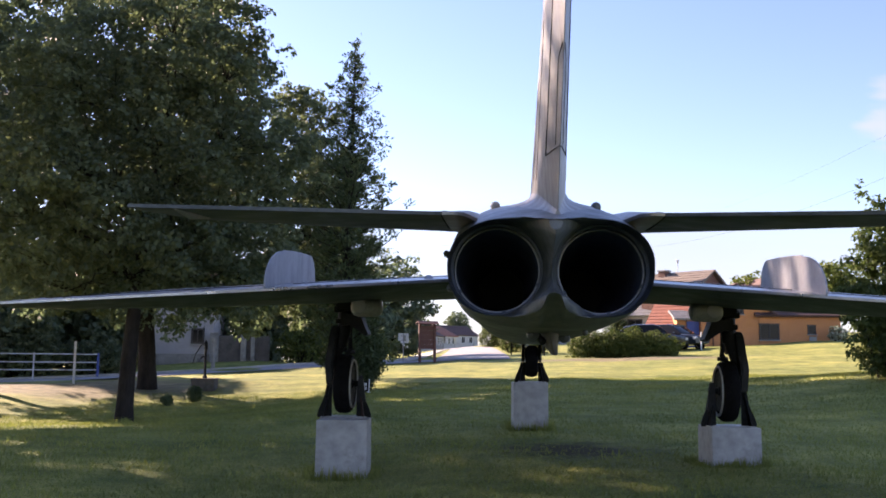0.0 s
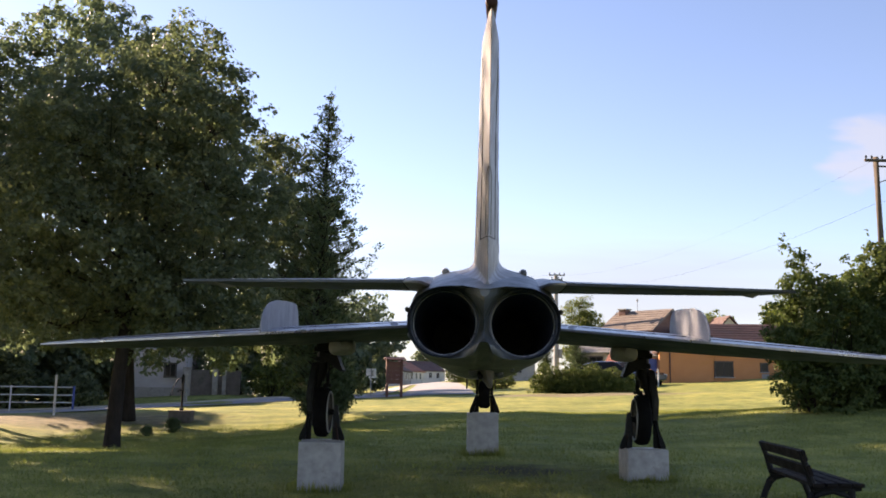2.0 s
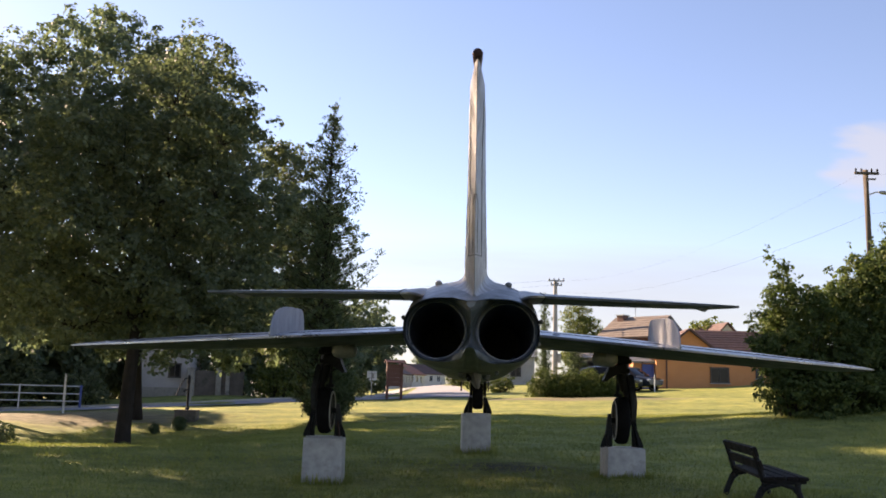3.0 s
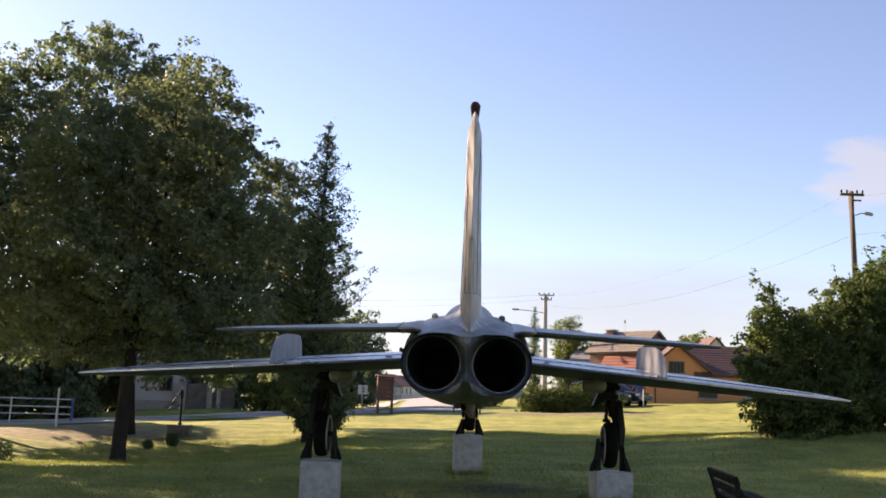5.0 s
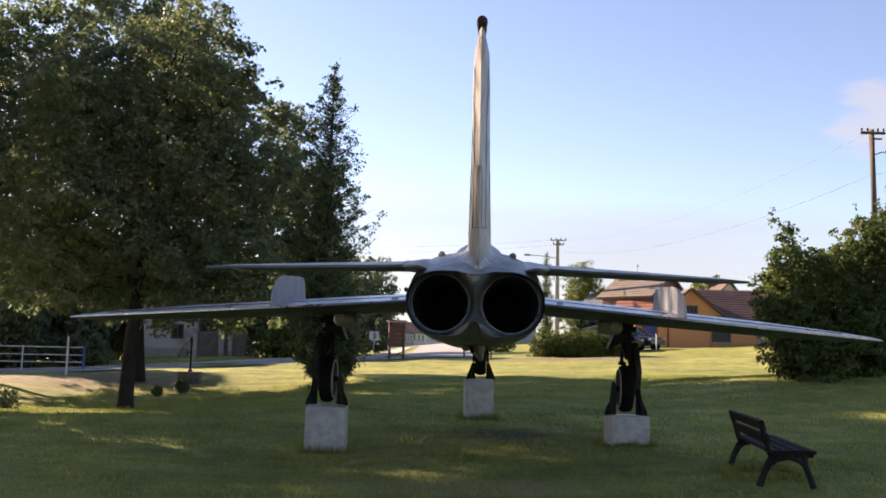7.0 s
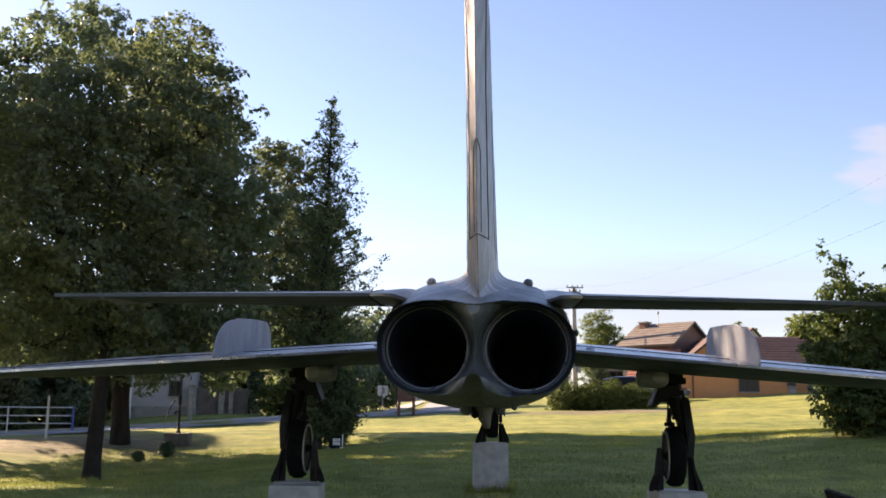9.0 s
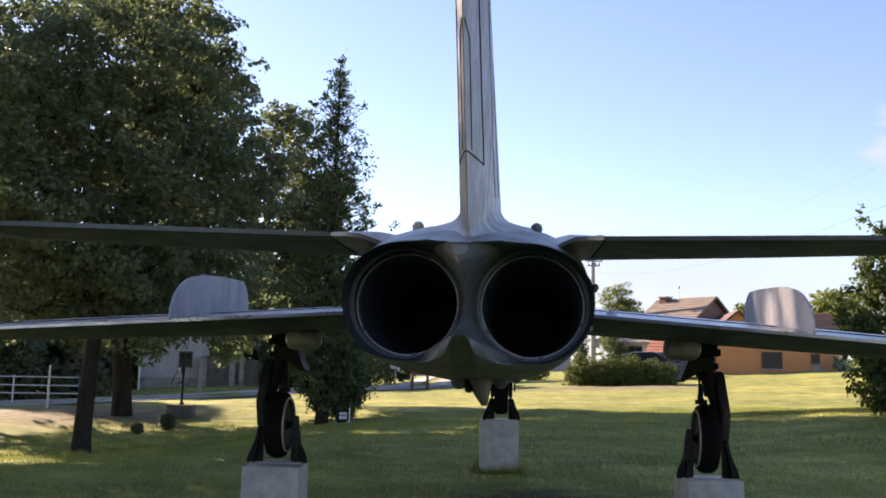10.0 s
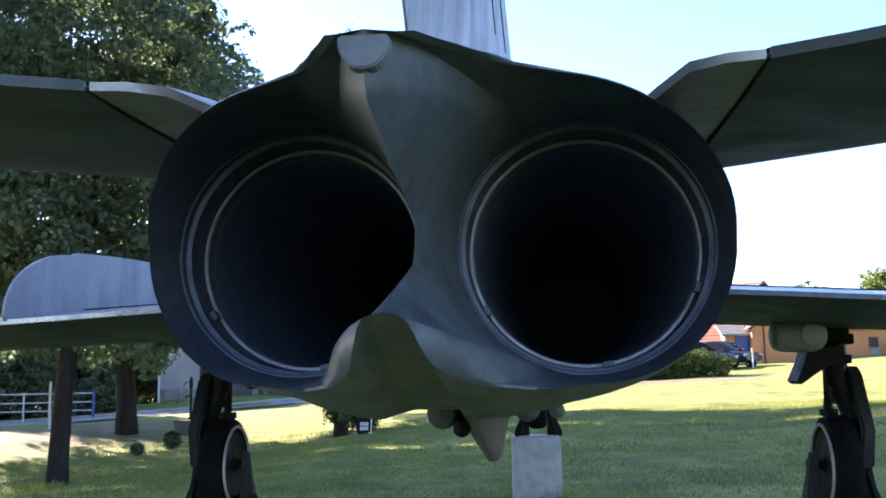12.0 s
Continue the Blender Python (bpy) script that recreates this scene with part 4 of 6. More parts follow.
# ---------------------------------------------------------------- plants
def leaf_mesh(name, centres, size, slim, mat, parent, rng, droop=0.0, label="", face=None):
    """Many single leaves: four-cornered, folded a little, each at its own angle; face gives the way that they look."""
    n = len(centres)
    way = rng.normal(size=(n, 3))
    way[:, 2] -= droop
    nrm = rng.normal(size=(n, 3)) + np.array((0, 0, 0.7))
    if face is not None:
        nrm = face + 0.42 * rng.normal(size=(n, 3))
        nrm /= np.linalg.norm(nrm, axis=1, keepdims=True) + 1e-9
        way -= 0.8 * nrm * (way * nrm).sum(1, keepdims=True)
    way /= np.linalg.norm(way, axis=1, keepdims=True) + 1e-9
    side = np.cross(way, nrm)
    side /= np.linalg.norm(side, axis=1, keepdims=True) + 1e-9
    bend = np.cross(side, way)
    ln = size * rng.uniform(0.6, 1.25, (n, 1))
    a = centres
    b = a + way * ln * 0.5 + side * ln * slim * 0.5 + bend * ln * 0.08
    c = a + way * ln
    d = a + way * ln * 0.5 - side * ln * slim * 0.5 + bend * ln * 0.08
    v = np.stack([a, b, c, d], 1).reshape(-1, 3)
    me = bpy.data.meshes.new(name)
    me.vertices.add(4 * n)
    me.vertices.foreach_set("co", v.ravel().astype(np.float32))
    me.loops.add(4 * n)
    me.loops.foreach_set("vertex_index", np.arange(4 * n, dtype=np.int32))
    me.polygons.add(n)
    me.polygons.foreach_set("loop_start", np.arange(0, 4 * n, 4, dtype=np.int32))
    me.update(calc_edges=True)
    me.materials.append(mat)
    ob = new(name, me)
    ob.parent = parent
    return tagged(ob, label)


def tufts(rng, blobs, gap, shell, void, core=0.3, low=(0.0, 0.0)):
    """Places of the leafy twig ends: near the skin of the joined blobs, a gap apart, with hollows, and the way each looks."""
    cs, rs = np.array([b[0] for b in blobs], float), np.array([b[1] for b in blobs], float)
    vol = rs.prod(1)
    pts = []
    for c, r, v in zip(cs, rs, vol):
        m = int(14 * v / gap ** 3) + 40
        d = rng.normal(size=(m, 3))
        d /= np.linalg.norm(d, axis=1, keepdims=True)
        pts.append(c + d * r * rng.random((m, 1)) ** (1 / 3))
    p = np.concatenate(pts)
    off = (p[:, None, :] - cs[None]) / rs[None]
    deep = (1 - np.linalg.norm(off, axis=2)) * rs.min(1)[None]
    own = deep.argmax(1)
    deep = deep.max(1)
    k = rng.uniform(1.1, 3.3, (5, 3)) * rng.choice((-1, 1), (5, 3))
    f = rng.uniform(0, 6.28, 5)
    holes = np.sin(p @ k.T + f).sum(1)
    keep = ((deep < shell) | (rng.random(len(p)) < core)) & (holes > void + low[1] * (p[:, 2] < low[0]))
    p, own, deep = p[keep], own[keep], deep[keep]
    cell = np.floor(p / gap).astype(int)
    _, first = np.unique(cell, axis=0, return_index=True)
    p, own, deep = p[first], own[first], deep[first]
    way = (p - cs[own]) / rs[own] ** 2
    way /= np.linalg.norm(way, axis=1, keepdims=True) + 1e-6
    # some shoots stand out of the crown
    p = p + way * ((rng.random((len(p), 1)) < 0.3) & (deep[:, None] < 0.3)) * rng.uniform(0.05, 0.45, (len(p), 1)) * min(1.0, float(rs.max()))
    return p, way


def lumps(rng, blobs, size):
    """The leafy masses on the skin of a crown: rounded, flattened lumps of uneven size with air between them."""
    cs, rs = np.array([b[0] for b in blobs], float), np.array([b[1] for b in blobs], float)
    out = []
    for i, (c, r) in enumerate(zip(cs, rs)):
        n = int(1.4 * (r[0] * r[1] + r[0] * r[2] + r[1] * r[2]) / size ** 2)
        k = np.arange(n) + 0.5
        a, z = k * 2.39996 + rng.uniform(0, 6.28), 1 - 2 * k / n
        d = np.stack([np.sqrt(1 - z * z) * np.cos(a), np.sqrt(1 - z * z) * np.sin(a), z], 1) + rng.normal(size=(n, 3)) * 0.1
        p = c + d * (r - 0.45 * min(size, r.min() * 0.8)) * rng.uniform(0.8, 1.06, (n, 1))
        off = (1 - np.linalg.norm((p[:, None, :] - cs[None]) / rs[None], axis=2)) * rs.min(1)[None]
        for q in p[off.max(1) < size * 0.75]:
            g = min(size, r.min() * 0.9) * rng.uniform(0.55, 1.05)
            out.append((tuple(q), (g, g, g * 0.72)))
    return out


def tuft_leaves(rng, mids, way, per, spread):
    """Leaves on each twig end: a loose dome, fuller outwards and above, each leaf facing out and up."""
    n = len(mids)
    d = rng.normal(size=(n, per, 3)) + (way * 0.55 + np.array((0, 0, 0.25)))[:, None, :]
    d /= np.linalg.norm(d, axis=2, keepdims=True)
    size = spread * rng.uniform(0.6, 1.35, (n, 1, 1))
    at = mids[:, None, :] + d * size * rng.uniform(0.35, 1.0, (n, per, 1)) * np.array((1, 1, 0.62))
    face = d + np.array((0, 0, 0.5))
    return at.reshape(-1, 3), face.reshape(-1, 3)


def limbs(bm, rng, trunk_pts, trunk_r, blobs, mids, twigs):
    """Boughs from the trunk into each part of the crown, and thin branches from them to the twig ends."""
    nodes = [(p, r) for p, r in zip(trunk_pts[3:], trunk_r[3:])]
    for c, r in blobs:
        g = Vector(c)
        best = min(range(3, len(trunk_pts) - 1), key=lambda i: (trunk_pts[i] - g).length + (3.0 if trunk_pts[i].z > g.z - 0.3 else 0))
        a, ra = trunk_pts[best], trunk_r[best] * 0.5
        run = []
        for k in (0.0, 0.3, 0.6, 0.85, 1.1):
            p = a.lerp(g, k) + Vector((rng.normal() * 0.12, rng.normal() * 0.12, 0.35 * math.sin(math.pi * min(k, 1)))) * (1 if k else 0)
            run.append(p)
        rad = [ra, ra * 0.75, ra * 0.5, ra * 0.32, ra * 0.1]
        rod(bm, run, rad, 7)
        nodes += list(zip(run[1:], rad[1:]))
    base = np.array([tuple(p) for p, _ in nodes])
    for q in mids[rng.choice(len(mids), min(twigs, len(mids)), replace=False)]:
        dist = np.linalg.norm(base - q, axis=1) + 1.5 * (base[:, 2] > q[2])
        i = int(dist.argmin())
        a, ra = nodes[i]
        g = Vector(q)
        r = min(max(ra * 0.5, 0.014), 0.05)
        mid = a.lerp(g, 0.5) + Vector((rng.normal() * 0.1, rng.normal() * 0.1, 0.12))
        rod(bm, [a, mid, g], [r, r * 0.6, 0.005], 4)


def leaf_tree(x, y, hgt, radius, lean, blobs, gap, per, spread, leaf, mat, seed, label, droop=0.35, slim=0.72, shell=1.3, void=-1.3, twigs=150, core=0.3, low=(0.0, 0.0), lump=0.0):
    rng = np.random.default_rng(seed)
    z = h_at(x, y)
    t = thing("tree", pose(x, y, z), label, "tree", "trees of the small park")
    pts = [Vector((lean[0] * k ** 1.3 + 0.08 * math.sin(5 * k + seed), lean[1] * k ** 1.3 + 0.08 * math.sin(4 * k + 2 * seed), hgt * k - 0.15)) for k in (0, 0.06, 0.2, 0.35, 0.5, 0.65, 0.8, 0.95)]
    rad = [radius * f for f in (1.3, 1.05, 0.92, 0.82, 0.62, 0.42, 0.24, 0.06)]
    bm = rod(bmesh.new(), pts, rad, 12)
    mids, way = tufts(rng, lumps(rng, blobs, lump) if lump else blobs, gap, shell, void, core, low)
    where, face = tuft_leaves(rng, mids, way, per, spread)
    limbs(bm, rng, pts, rad, blobs, mids, twigs)
    part("trunk", bm, M_BARK, t, "dark rough bark", True)
    leaf_mesh("crown", where, leaf, slim, mat, t, rng, droop, "ragged leafy crown with gaps", face)
    return t


def conifer(x, y, hgt, r0, seed, count, label, category="tree"):
    """A narrow upright conifer: sprays on rising branches, thin and ragged at the top."""
    rng = np.random.default_rng(seed)
    z = h_at(x, y)
    t = thing("conifer", pose(x, y, z), label, category, "trees of the small park")
    pts = [Vector((0.1 * math.sin(k * 3 + seed), 0.05 * math.sin(k * 5), hgt * k - 0.1)) for k in (0, 0.2, 0.4, 0.6, 0.8, 1.0)]
    bm = rod(bmesh.new(), pts, [0.2, 0.16, 0.12, 0.08, 0.045, 0.012], 9)
    places = []
    for i in range(count):
        k = 0.04 + 0.94 * ((i + rng.random()) / count) ** 1.3
        a = i * 2.4 + rng.normal() * 0.4
        reach = r0 * (1.0 - k) ** 0.7 * min(1, 0.12 + k * 2.4) * rng.choice((0.45, 0.75, 1.0, 1.2))
        rise = rng.uniform(0.3, 0.9)
        root = Vector((0.1 * math.sin(k * 3 + seed), 0, hgt * k - 0.4 * reach))
        tip = root + Vector((math.cos(a) * reach, math.sin(a) * reach, rise * reach))
        rod(bm, [root, root.lerp(tip, 0.6) - Vector((0, 0, 0.06 * reach)), tip], [0.022, 0.012, 0.003], 4)
        # tufts of sprays strung along the outer branch, with air between them
        for j in range((1 if k > 0.72 else 2) + int(6 * reach / r0)):
            f = rng.uniform(0.2, 1.04)
            mid = np.array(root.lerp(tip, f)) + rng.normal(size=3) * 0.06 * (1 + reach)
            m = rng.integers(14, 34)
            places.append(mid + rng.normal(size=(m, 3)) * np.array((0.085, 0.085, 0.06)) * rng.uniform(0.6, 1.3) * min(1, 0.5 + r0 / 2.5))
    top_x = 0.1 * math.sin(3 + seed)
    places.append(np.array((top_x, 0, hgt - 0.5)) + rng.normal(size=(28, 3)) * np.array((0.04, 0.04, 0.3)))
    places.append(np.array((top_x, 0, hgt + 0.02)) + rng.normal(size=(90, 3)) * np.array((0.08, 0.08, 0.09)))
    part("trunk", bm, M_BARK, t, "thin dark trunk", True)
    leaf_mesh("sprays", np.concatenate(places), 0.115, 0.45, M_NEEDLE, t, rng, -0.5, "dark flat evergreen sprays")
    return t


def lifted(x, y, blobs):
    """Crown parts given in world places, set over the foot of the tree."""
    z = h_at(x, y)
    return [((c[0] - x, c[1] - y, c[2] - z), r) for c, r in blobs]


# the near maple, its trunk slightly leaning
leaf_tree(-6.83, 20.6, 9.0, 0.172, (0.75, 0.3),
          lifted(-6.83, 20.6, [((-6.25, 20.6, 8.5), (1.8, 2.0, 1.7)), ((-5.0, 20.6, 7.6), (1.15, 1.7, 1.45)), ((-7.8, 20.3, 7.1), (1.6, 2.0, 1.8)), ((-5.2, 20.8, 6.0), (1.75, 2.2, 1.6)), ((-7.7, 20.5, 5.3), (2.1, 2.3, 1.6)), ((-6.2, 20.8, 4.2), (2.5, 2.2, 1.2)), ((-4.7, 21.2, 4.3), (1.4, 1.7, 1.2)), ((-9.0, 20.8, 4.3), (1.5, 1.7, 1.2)), ((-6.0, 21.0, 3.0), (2.3, 1.7, 0.6)), ((-8.3, 21.0, 3.0), (1.6, 1.4, 0.6))]),
          0.38, 34, 0.29, 0.12, M_LEAF, 3, "broad-leaved tree with a leaning dark trunk in the lawn", shell=0.3, void=-1.25, twigs=400, core=0.1, low=(4.4, 0.3), lump=0.85)
# the taller one behind
leaf_tree(-9.62, 31.2, 13.6, 0.275, (-1.8, 0.5),
          lifted(-9.62, 31.2, [((-12.2, 32, 13.3), (2.4, 2.4, 2.4)), ((-14.9, 32, 12.4), (2.4, 2.4, 2.2)), ((-9.9, 32, 12.7), (2.0, 2.4, 2.2)), ((-8.2, 31.8, 10.4), (2.0, 2.3, 2.3)), ((-12.5, 31.5, 9.9), (3.1, 2.6, 2.2)), ((-16.7, 31.5, 9.6), (2.4, 2.6, 2.5)), ((-11.6, 31.5, 7.2), (4.2, 3.2, 2.3)), ((-7.4, 31.8, 7.4), (2.0, 2.2, 2.3)), ((-16.2, 31, 6.6), (2.6, 2.4, 2.3)), ((-9.3, 31.5, 4.6), (3.2, 2.6, 1.4)), ((-14.0, 31.5, 4.5), (3.0, 2.4, 1.2)), ((-8.5, 31.0, 3.1), (2.9, 2.0, 0.65)), ((-6.1, 31.5, 3.6), (1.7, 1.8, 1.1))]),
          0.52, 34, 0.4, 0.18, M_LEAF_BACK, 5, "tall spreading maple with a thick trunk beside the lane", shell=0.4, void=-1.25, twigs=400, core=0.1, low=(6.2, 0.9), lump=1.1)
# between maple and conifer
leaf_tree(-3.9, 34.2, 10.0, 0.2, (-1.1, 0.0),
          lifted(-3.9, 34.2, [((-5.2, 34.2, 10.4), (1.2, 1.3, 1.2)), ((-4.7, 34.2, 8.4), (1.5, 1.6, 1.3)), ((-4.9, 34.2, 6.6), (1.7, 1.8, 1.3)), ((-4.6, 34.2, 4.9), (1.9, 1.8, 1.3)), ((-4.3, 34.2, 3.7), (1.8, 1.6, 1.0))]),
          0.36, 32, 0.26, 0.14, M_LEAF, 8, "slender broad-leaved tree standing behind the conifer", shell=0.26, void=-1.4, twigs=160, core=0.1, lump=0.68)
conifer(-2.9, 28.4, 10.76, 2.3, 11, 350, "tall narrow ragged cypress at the lawn's edge")
conifer(-2.42, 28.9, 2.4, 0.85, 12, 170, "low dark evergreen shrub behind a small plaque", "shrub")

# drooping tree at the lane
rng_w = np.random.default_rng(21)
wil = leaf_tree(-13.6, 27.5, 8.0, 0.2, (-0.3, 0.2), [((0.0, 0, 7.2), (2.2, 2.2, 1.6)), ((-1.6, 0, 5.8), (2.0, 2.0, 1.6))], 0.6, 40, 0.5, 0.17, M_LEAF, 21, "drooping willow-like tree with hanging strands", void=-0.2)
strands = []
for _ in range(130):
    a, r = rng_w.uniform(0, 2 * math.pi), 2.6 * math.sqrt(rng_w.random())
    top, ln = 7.0 - 0.35 * r * r * 0.3 + rng_w.normal() * 0.4, rng_w.uniform(2.0, 4.8)
    f = rng_w.random((46, 1))
    strands.append(np.array((r * math.cos(a), r * math.sin(a), top)) - f * np.array((0, 0, ln)) + rng_w.normal(size=(46, 3)) * 0.05)
leaf_mesh("hanging_foliage", np.concatenate(strands), 0.14, 0.25, M_LEAF, wil, rng_w, 2.0, "hanging leafy strands")

# park trees beside the lawn, whose loose crowns let flecks of sun through
for i, (x, y, hh) in enumerate(((-11.0, -3.5, 10.5), (-11.0, 1.6, 10.5), (-12.0, 7.0, 12.4), (-14.5, 11.5, 12.6), (-16.2, 16.2, 12.8), (-17.4, 20.8, 13.8))):
    leaf_tree(x, y, hh * 0.88, 0.3, (0.2, 0.3),
              [((0, 0, hh * 0.76), (2.4, 2.6, hh * 0.22)), ((-0.4, 1.5, hh * 0.58), (2.6, 2.4, hh * 0.18)), ((0.3, -1.5, hh * 0.56), (2.6, 2.4, hh * 0.18)), ((0, 0, hh * 0.46), (2.4, 3.0, hh * 0.10))],
              0.8, 34, 0.58, 0.25, M_LEAF_BACK, 40 + i, "broad-leaved park tree beside the lawn", void=(-1.7, -1.7, -2.6, -2.6, -1.8, -2.3)[i], twigs=60, core=0.2)

leaf_tree(-18.7, 27.6, 13.4, 0.3, (0.2, 0.3), [((0, 0, 12.4), (3.0, 3.0, 2.8)), ((0.6, -1.4, 10.0), (2.8, 2.8, 2.0)), ((-0.6, 1.4, 10.2), (2.6, 2.6, 2.0))],
          0.75, 34, 0.6, 0.25, M_LEAF_BACK, 47, "tall bare-stemmed park tree beside the lawn", void=-0.6, twigs=60, core=0.2)

# trees behind the lane
for i, (x, y, hh, w) in enumerate(((-20, 52, 7.2, 4.2), (-27, 47, 11.2, 4.5), (-22.5, 45.5, 6.6, 3.2), (-6.2, 57, 6.5, 2.6), (-10.6, 56, 6.5, 2.8), (-34, 60, 10, 5), (-3.6, 66, 7.0, 2.6), (-8.5, 62, 7.5, 3.2), (-17.5, 58, 7.5, 3.2), (-24, 66, 9, 4))):
    leaf_tree(x, y, hh * 0.86, 0.24, (0.1, 0), [((0, 0, hh * 0.72), (w * 0.75, w * 0.75, hh * 0.27)), ((w * 0.3, 0, hh * 0.45), (w * 0.8, w * 0.8, hh * 0.26)), ((-w * 0.3, 0, hh * 0.4), (w * 0.85, w * 0.85, hh * 0.28)), ((0, 0, hh * 0.2), (w * 0.8, w * 0.8, hh * 0.16))],
              0.7, 34, 0.62, 0.3, M_LEAF_BACK, 60 + i, "dense dark tree behind the lane", void=-2.2, twigs=40)


def shrub(name, x, y, blobs, gap, per, spread, leaf, mat, seed, label, stems=5, group="", droop=0.0, slim=0.62, shoots=0, void=-2.2):
    rng = np.random.default_rng(seed)
    t = thing(name, pose(x, y, h_at(x, y)), label, "shrub", group)
    mids, way = tufts(rng, blobs, gap, 0.7, void, 0.4)
    where, face = tuft_leaves(rng, mids, way, per, spread)
    # thin upright shoots over the top
    high = mids[np.argsort(-mids[:, 2])[:shoots * 4:4]] if shoots else mids[:0]
    for q in high:
        f = rng.random((22, 1))
        rise = np.array((rng.normal() * 0.1, rng.normal() * 0.1, rng.uniform(0.25, 0.6)))
        where = np.concatenate([where, q + f * rise + rng.normal(size=(22, 3)) * 0.05 * (1.1 - f)])
        face = np.concatenate([face, rng.normal(size=(22, 3))])
    where[:, 2] = np.maximum(where[:, 2], 0.02)
    bm = bmesh.new()
    thick = min(1.0, float(mids[:, 2].max()))
    for p in mids[rng.choice(len(mids), min(stems * 5, len(mids)), replace=False)]:
        rod(bm, [(p[0] * 0.35, p[1] * 0.35, -0.05), (p[0] * 0.6, p[1] * 0.6, p[2] * 0.5), tuple(p)], [0.03 * thick, 0.02 * thick, 0.006 * thick], 5)
    part("woody_base", bm, M_BARK, t, "", True)
    leaf_mesh("leaves", where, leaf, slim, mat, t, rng, droop, "", face)
    return t


def over(x, y, blobs):
    return [((c[0] - x, c[1] - y, c[2] - h_at(x, y)), r) for c, r in blobs]


shrub("shrub", 9.4, 19.6, over(9.15, 19.6, [((8.84, 19.6, 4.55), (0.16, 0.2, 0.34)), ((8.92, 19.6, 4.0), (0.36, 0.45, 0.45)), ((8.75, 19.6, 3.4), (0.5, 0.6, 0.5)), ((9.3, 19.8, 3.5), (0.55, 0.7, 0.7)), ((8.95, 19.6, 2.6), (0.72, 0.85, 0.65)), ((9.2, 19.5, 1.9), (0.78, 0.8, 0.5)), ((9.3, 19.4, 1.45), (0.75, 0.75, 0.3)), ((8.5, 19.7, 2.9), (0.4, 0.5, 0.3))]),
      0.22, 40, 0.2, 0.1, M_LEAF_BUSH, 70, "tall dark green maple shrub with a pointed top", shoots=6, void=-1.9)
shrub("shrub", 10.5, 20.0, over(10.3, 20.0, [((9.85, 20, 3.85), (0.32, 0.4, 0.35)), ((10.1, 20, 3.2), (0.7, 0.8, 0.6)), ((10.5, 20, 2.5), (0.95, 1.0, 0.8)), ((10.3, 19.7, 1.75), (0.95, 0.9, 0.6)), ((10.35, 20, 4.0), (0.25, 0.3, 0.3))]),
      0.229, 40, 0.21, 0.1, M_LEAF_BUSH, 71, "dense dark green shrub, sunlit at the top", shoots=7, void=-1.9)
shrub("shrub", 12.1, 20.6, over(11.9, 20.6, [((11.35, 20.6, 4.75), (0.5, 0.6, 0.5)), ((12.1, 20.6, 4.85), (0.7, 0.8, 0.7)), ((11.0, 20.6, 4.1), (0.6, 0.7, 0.55)), ((11.7, 20.6, 3.6), (1.2, 1.2, 0.9)), ((12.6, 20.6, 3.4), (1.1, 1.2, 1.0)), ((11.9, 20.2, 2.2), (1.5, 1.2, 0.9))]),
      0.246, 42, 0.23, 0.105, M_LEAF_BUSH, 72, "tall dense green shrub, bright at the crown", shoots=9, void=-1.9)
shrub("shrub", 14.4, 22.0, over(14.4, 22.0, [((13.9, 22, 5.4), (0.9, 1.0, 0.9)), ((14.6, 22, 5.9), (1.0, 1.2, 1.0)), ((14.6, 22, 4.2), (1.7, 1.5, 1.3)), ((14.5, 21.6, 2.5), (1.7, 1.4, 1.0))]),
      0.264, 42, 0.25, 0.11, M_LEAF_BUSH, 73, "tall dense green shrub at the lawn's side", shoots=9, void=-1.9)
shrub("shrub", -8.6, 17.9, [((0, 0, 0.2), (0.27, 0.27, 0.24))], 0.1, 14, 0.08, 0.06, M_NEEDLE, 69, "small dark bush in long grass beside the lawn", 3)
shrub("hedge", 9.5, 50.5, [((-2.0, 0, 0.5), (0.75, 0.8, 0.55)), ((-2.0, 0.2, 1.0), (0.4, 0.5, 0.5)), ((-0.9, 0, 0.6), (1.3, 1.0, 0.65)), ((0.7, 0, 0.65), (1.4, 1.0, 0.68)), ((2.0, 0.2, 0.5), (1.1, 0.9, 0.6))],
      0.2, 26, 0.17, 0.1, M_LEAF_HEDGE, 74, "low spreading green hedge on the sunlit slope", void=-4)
shrub("hedge", 6.2, 62.0, [((0, 0, 0.5), (0.8, 0.75, 0.5))], 0.26, 24, 0.2, 0.13, M_LEAF_HEDGE, 75, "small round dark green bush beside the street", void=-4)
shrub("hedge", 5.0, 70.0, [((0, 0, 0.75), (0.95, 0.85, 0.8))], 0.3, 24, 0.22, 0.14, M_LEAF_HEDGE, 79, "small round dark green bush beside the street", void=-4)
shrub("hedge", 5.2, 103.0, [((0, 0, 1.2), (1.4, 1.2, 1.3))], 0.4, 24, 0.3, 0.2, M_LEAF_HEDGE, 81, "round garden bush beside the far street", void=-4)
shrub("flowering_shrub", 25.2, 60.3, [((0, 0, 0.45), (0.5, 0.45, 0.45))], 0.2, 24, 0.16, 0.12, M_FLOWER, 76, "white flowering bush at the orange wall")
for x, y, s in ((-7.8, 27.0, 0.17), (-7.33, 28.1, 0.25)):
    shrub("shrub", x, y, [((0, 0, s * 0.9), (s * 0.75, s * 0.75, s * 0.8))], 0.045, 16, 0.05, 0.045, M_NEEDLE, int(77 + 10 * s), "little round dark evergreen bush in the grass", 1, "little evergreen bushes")
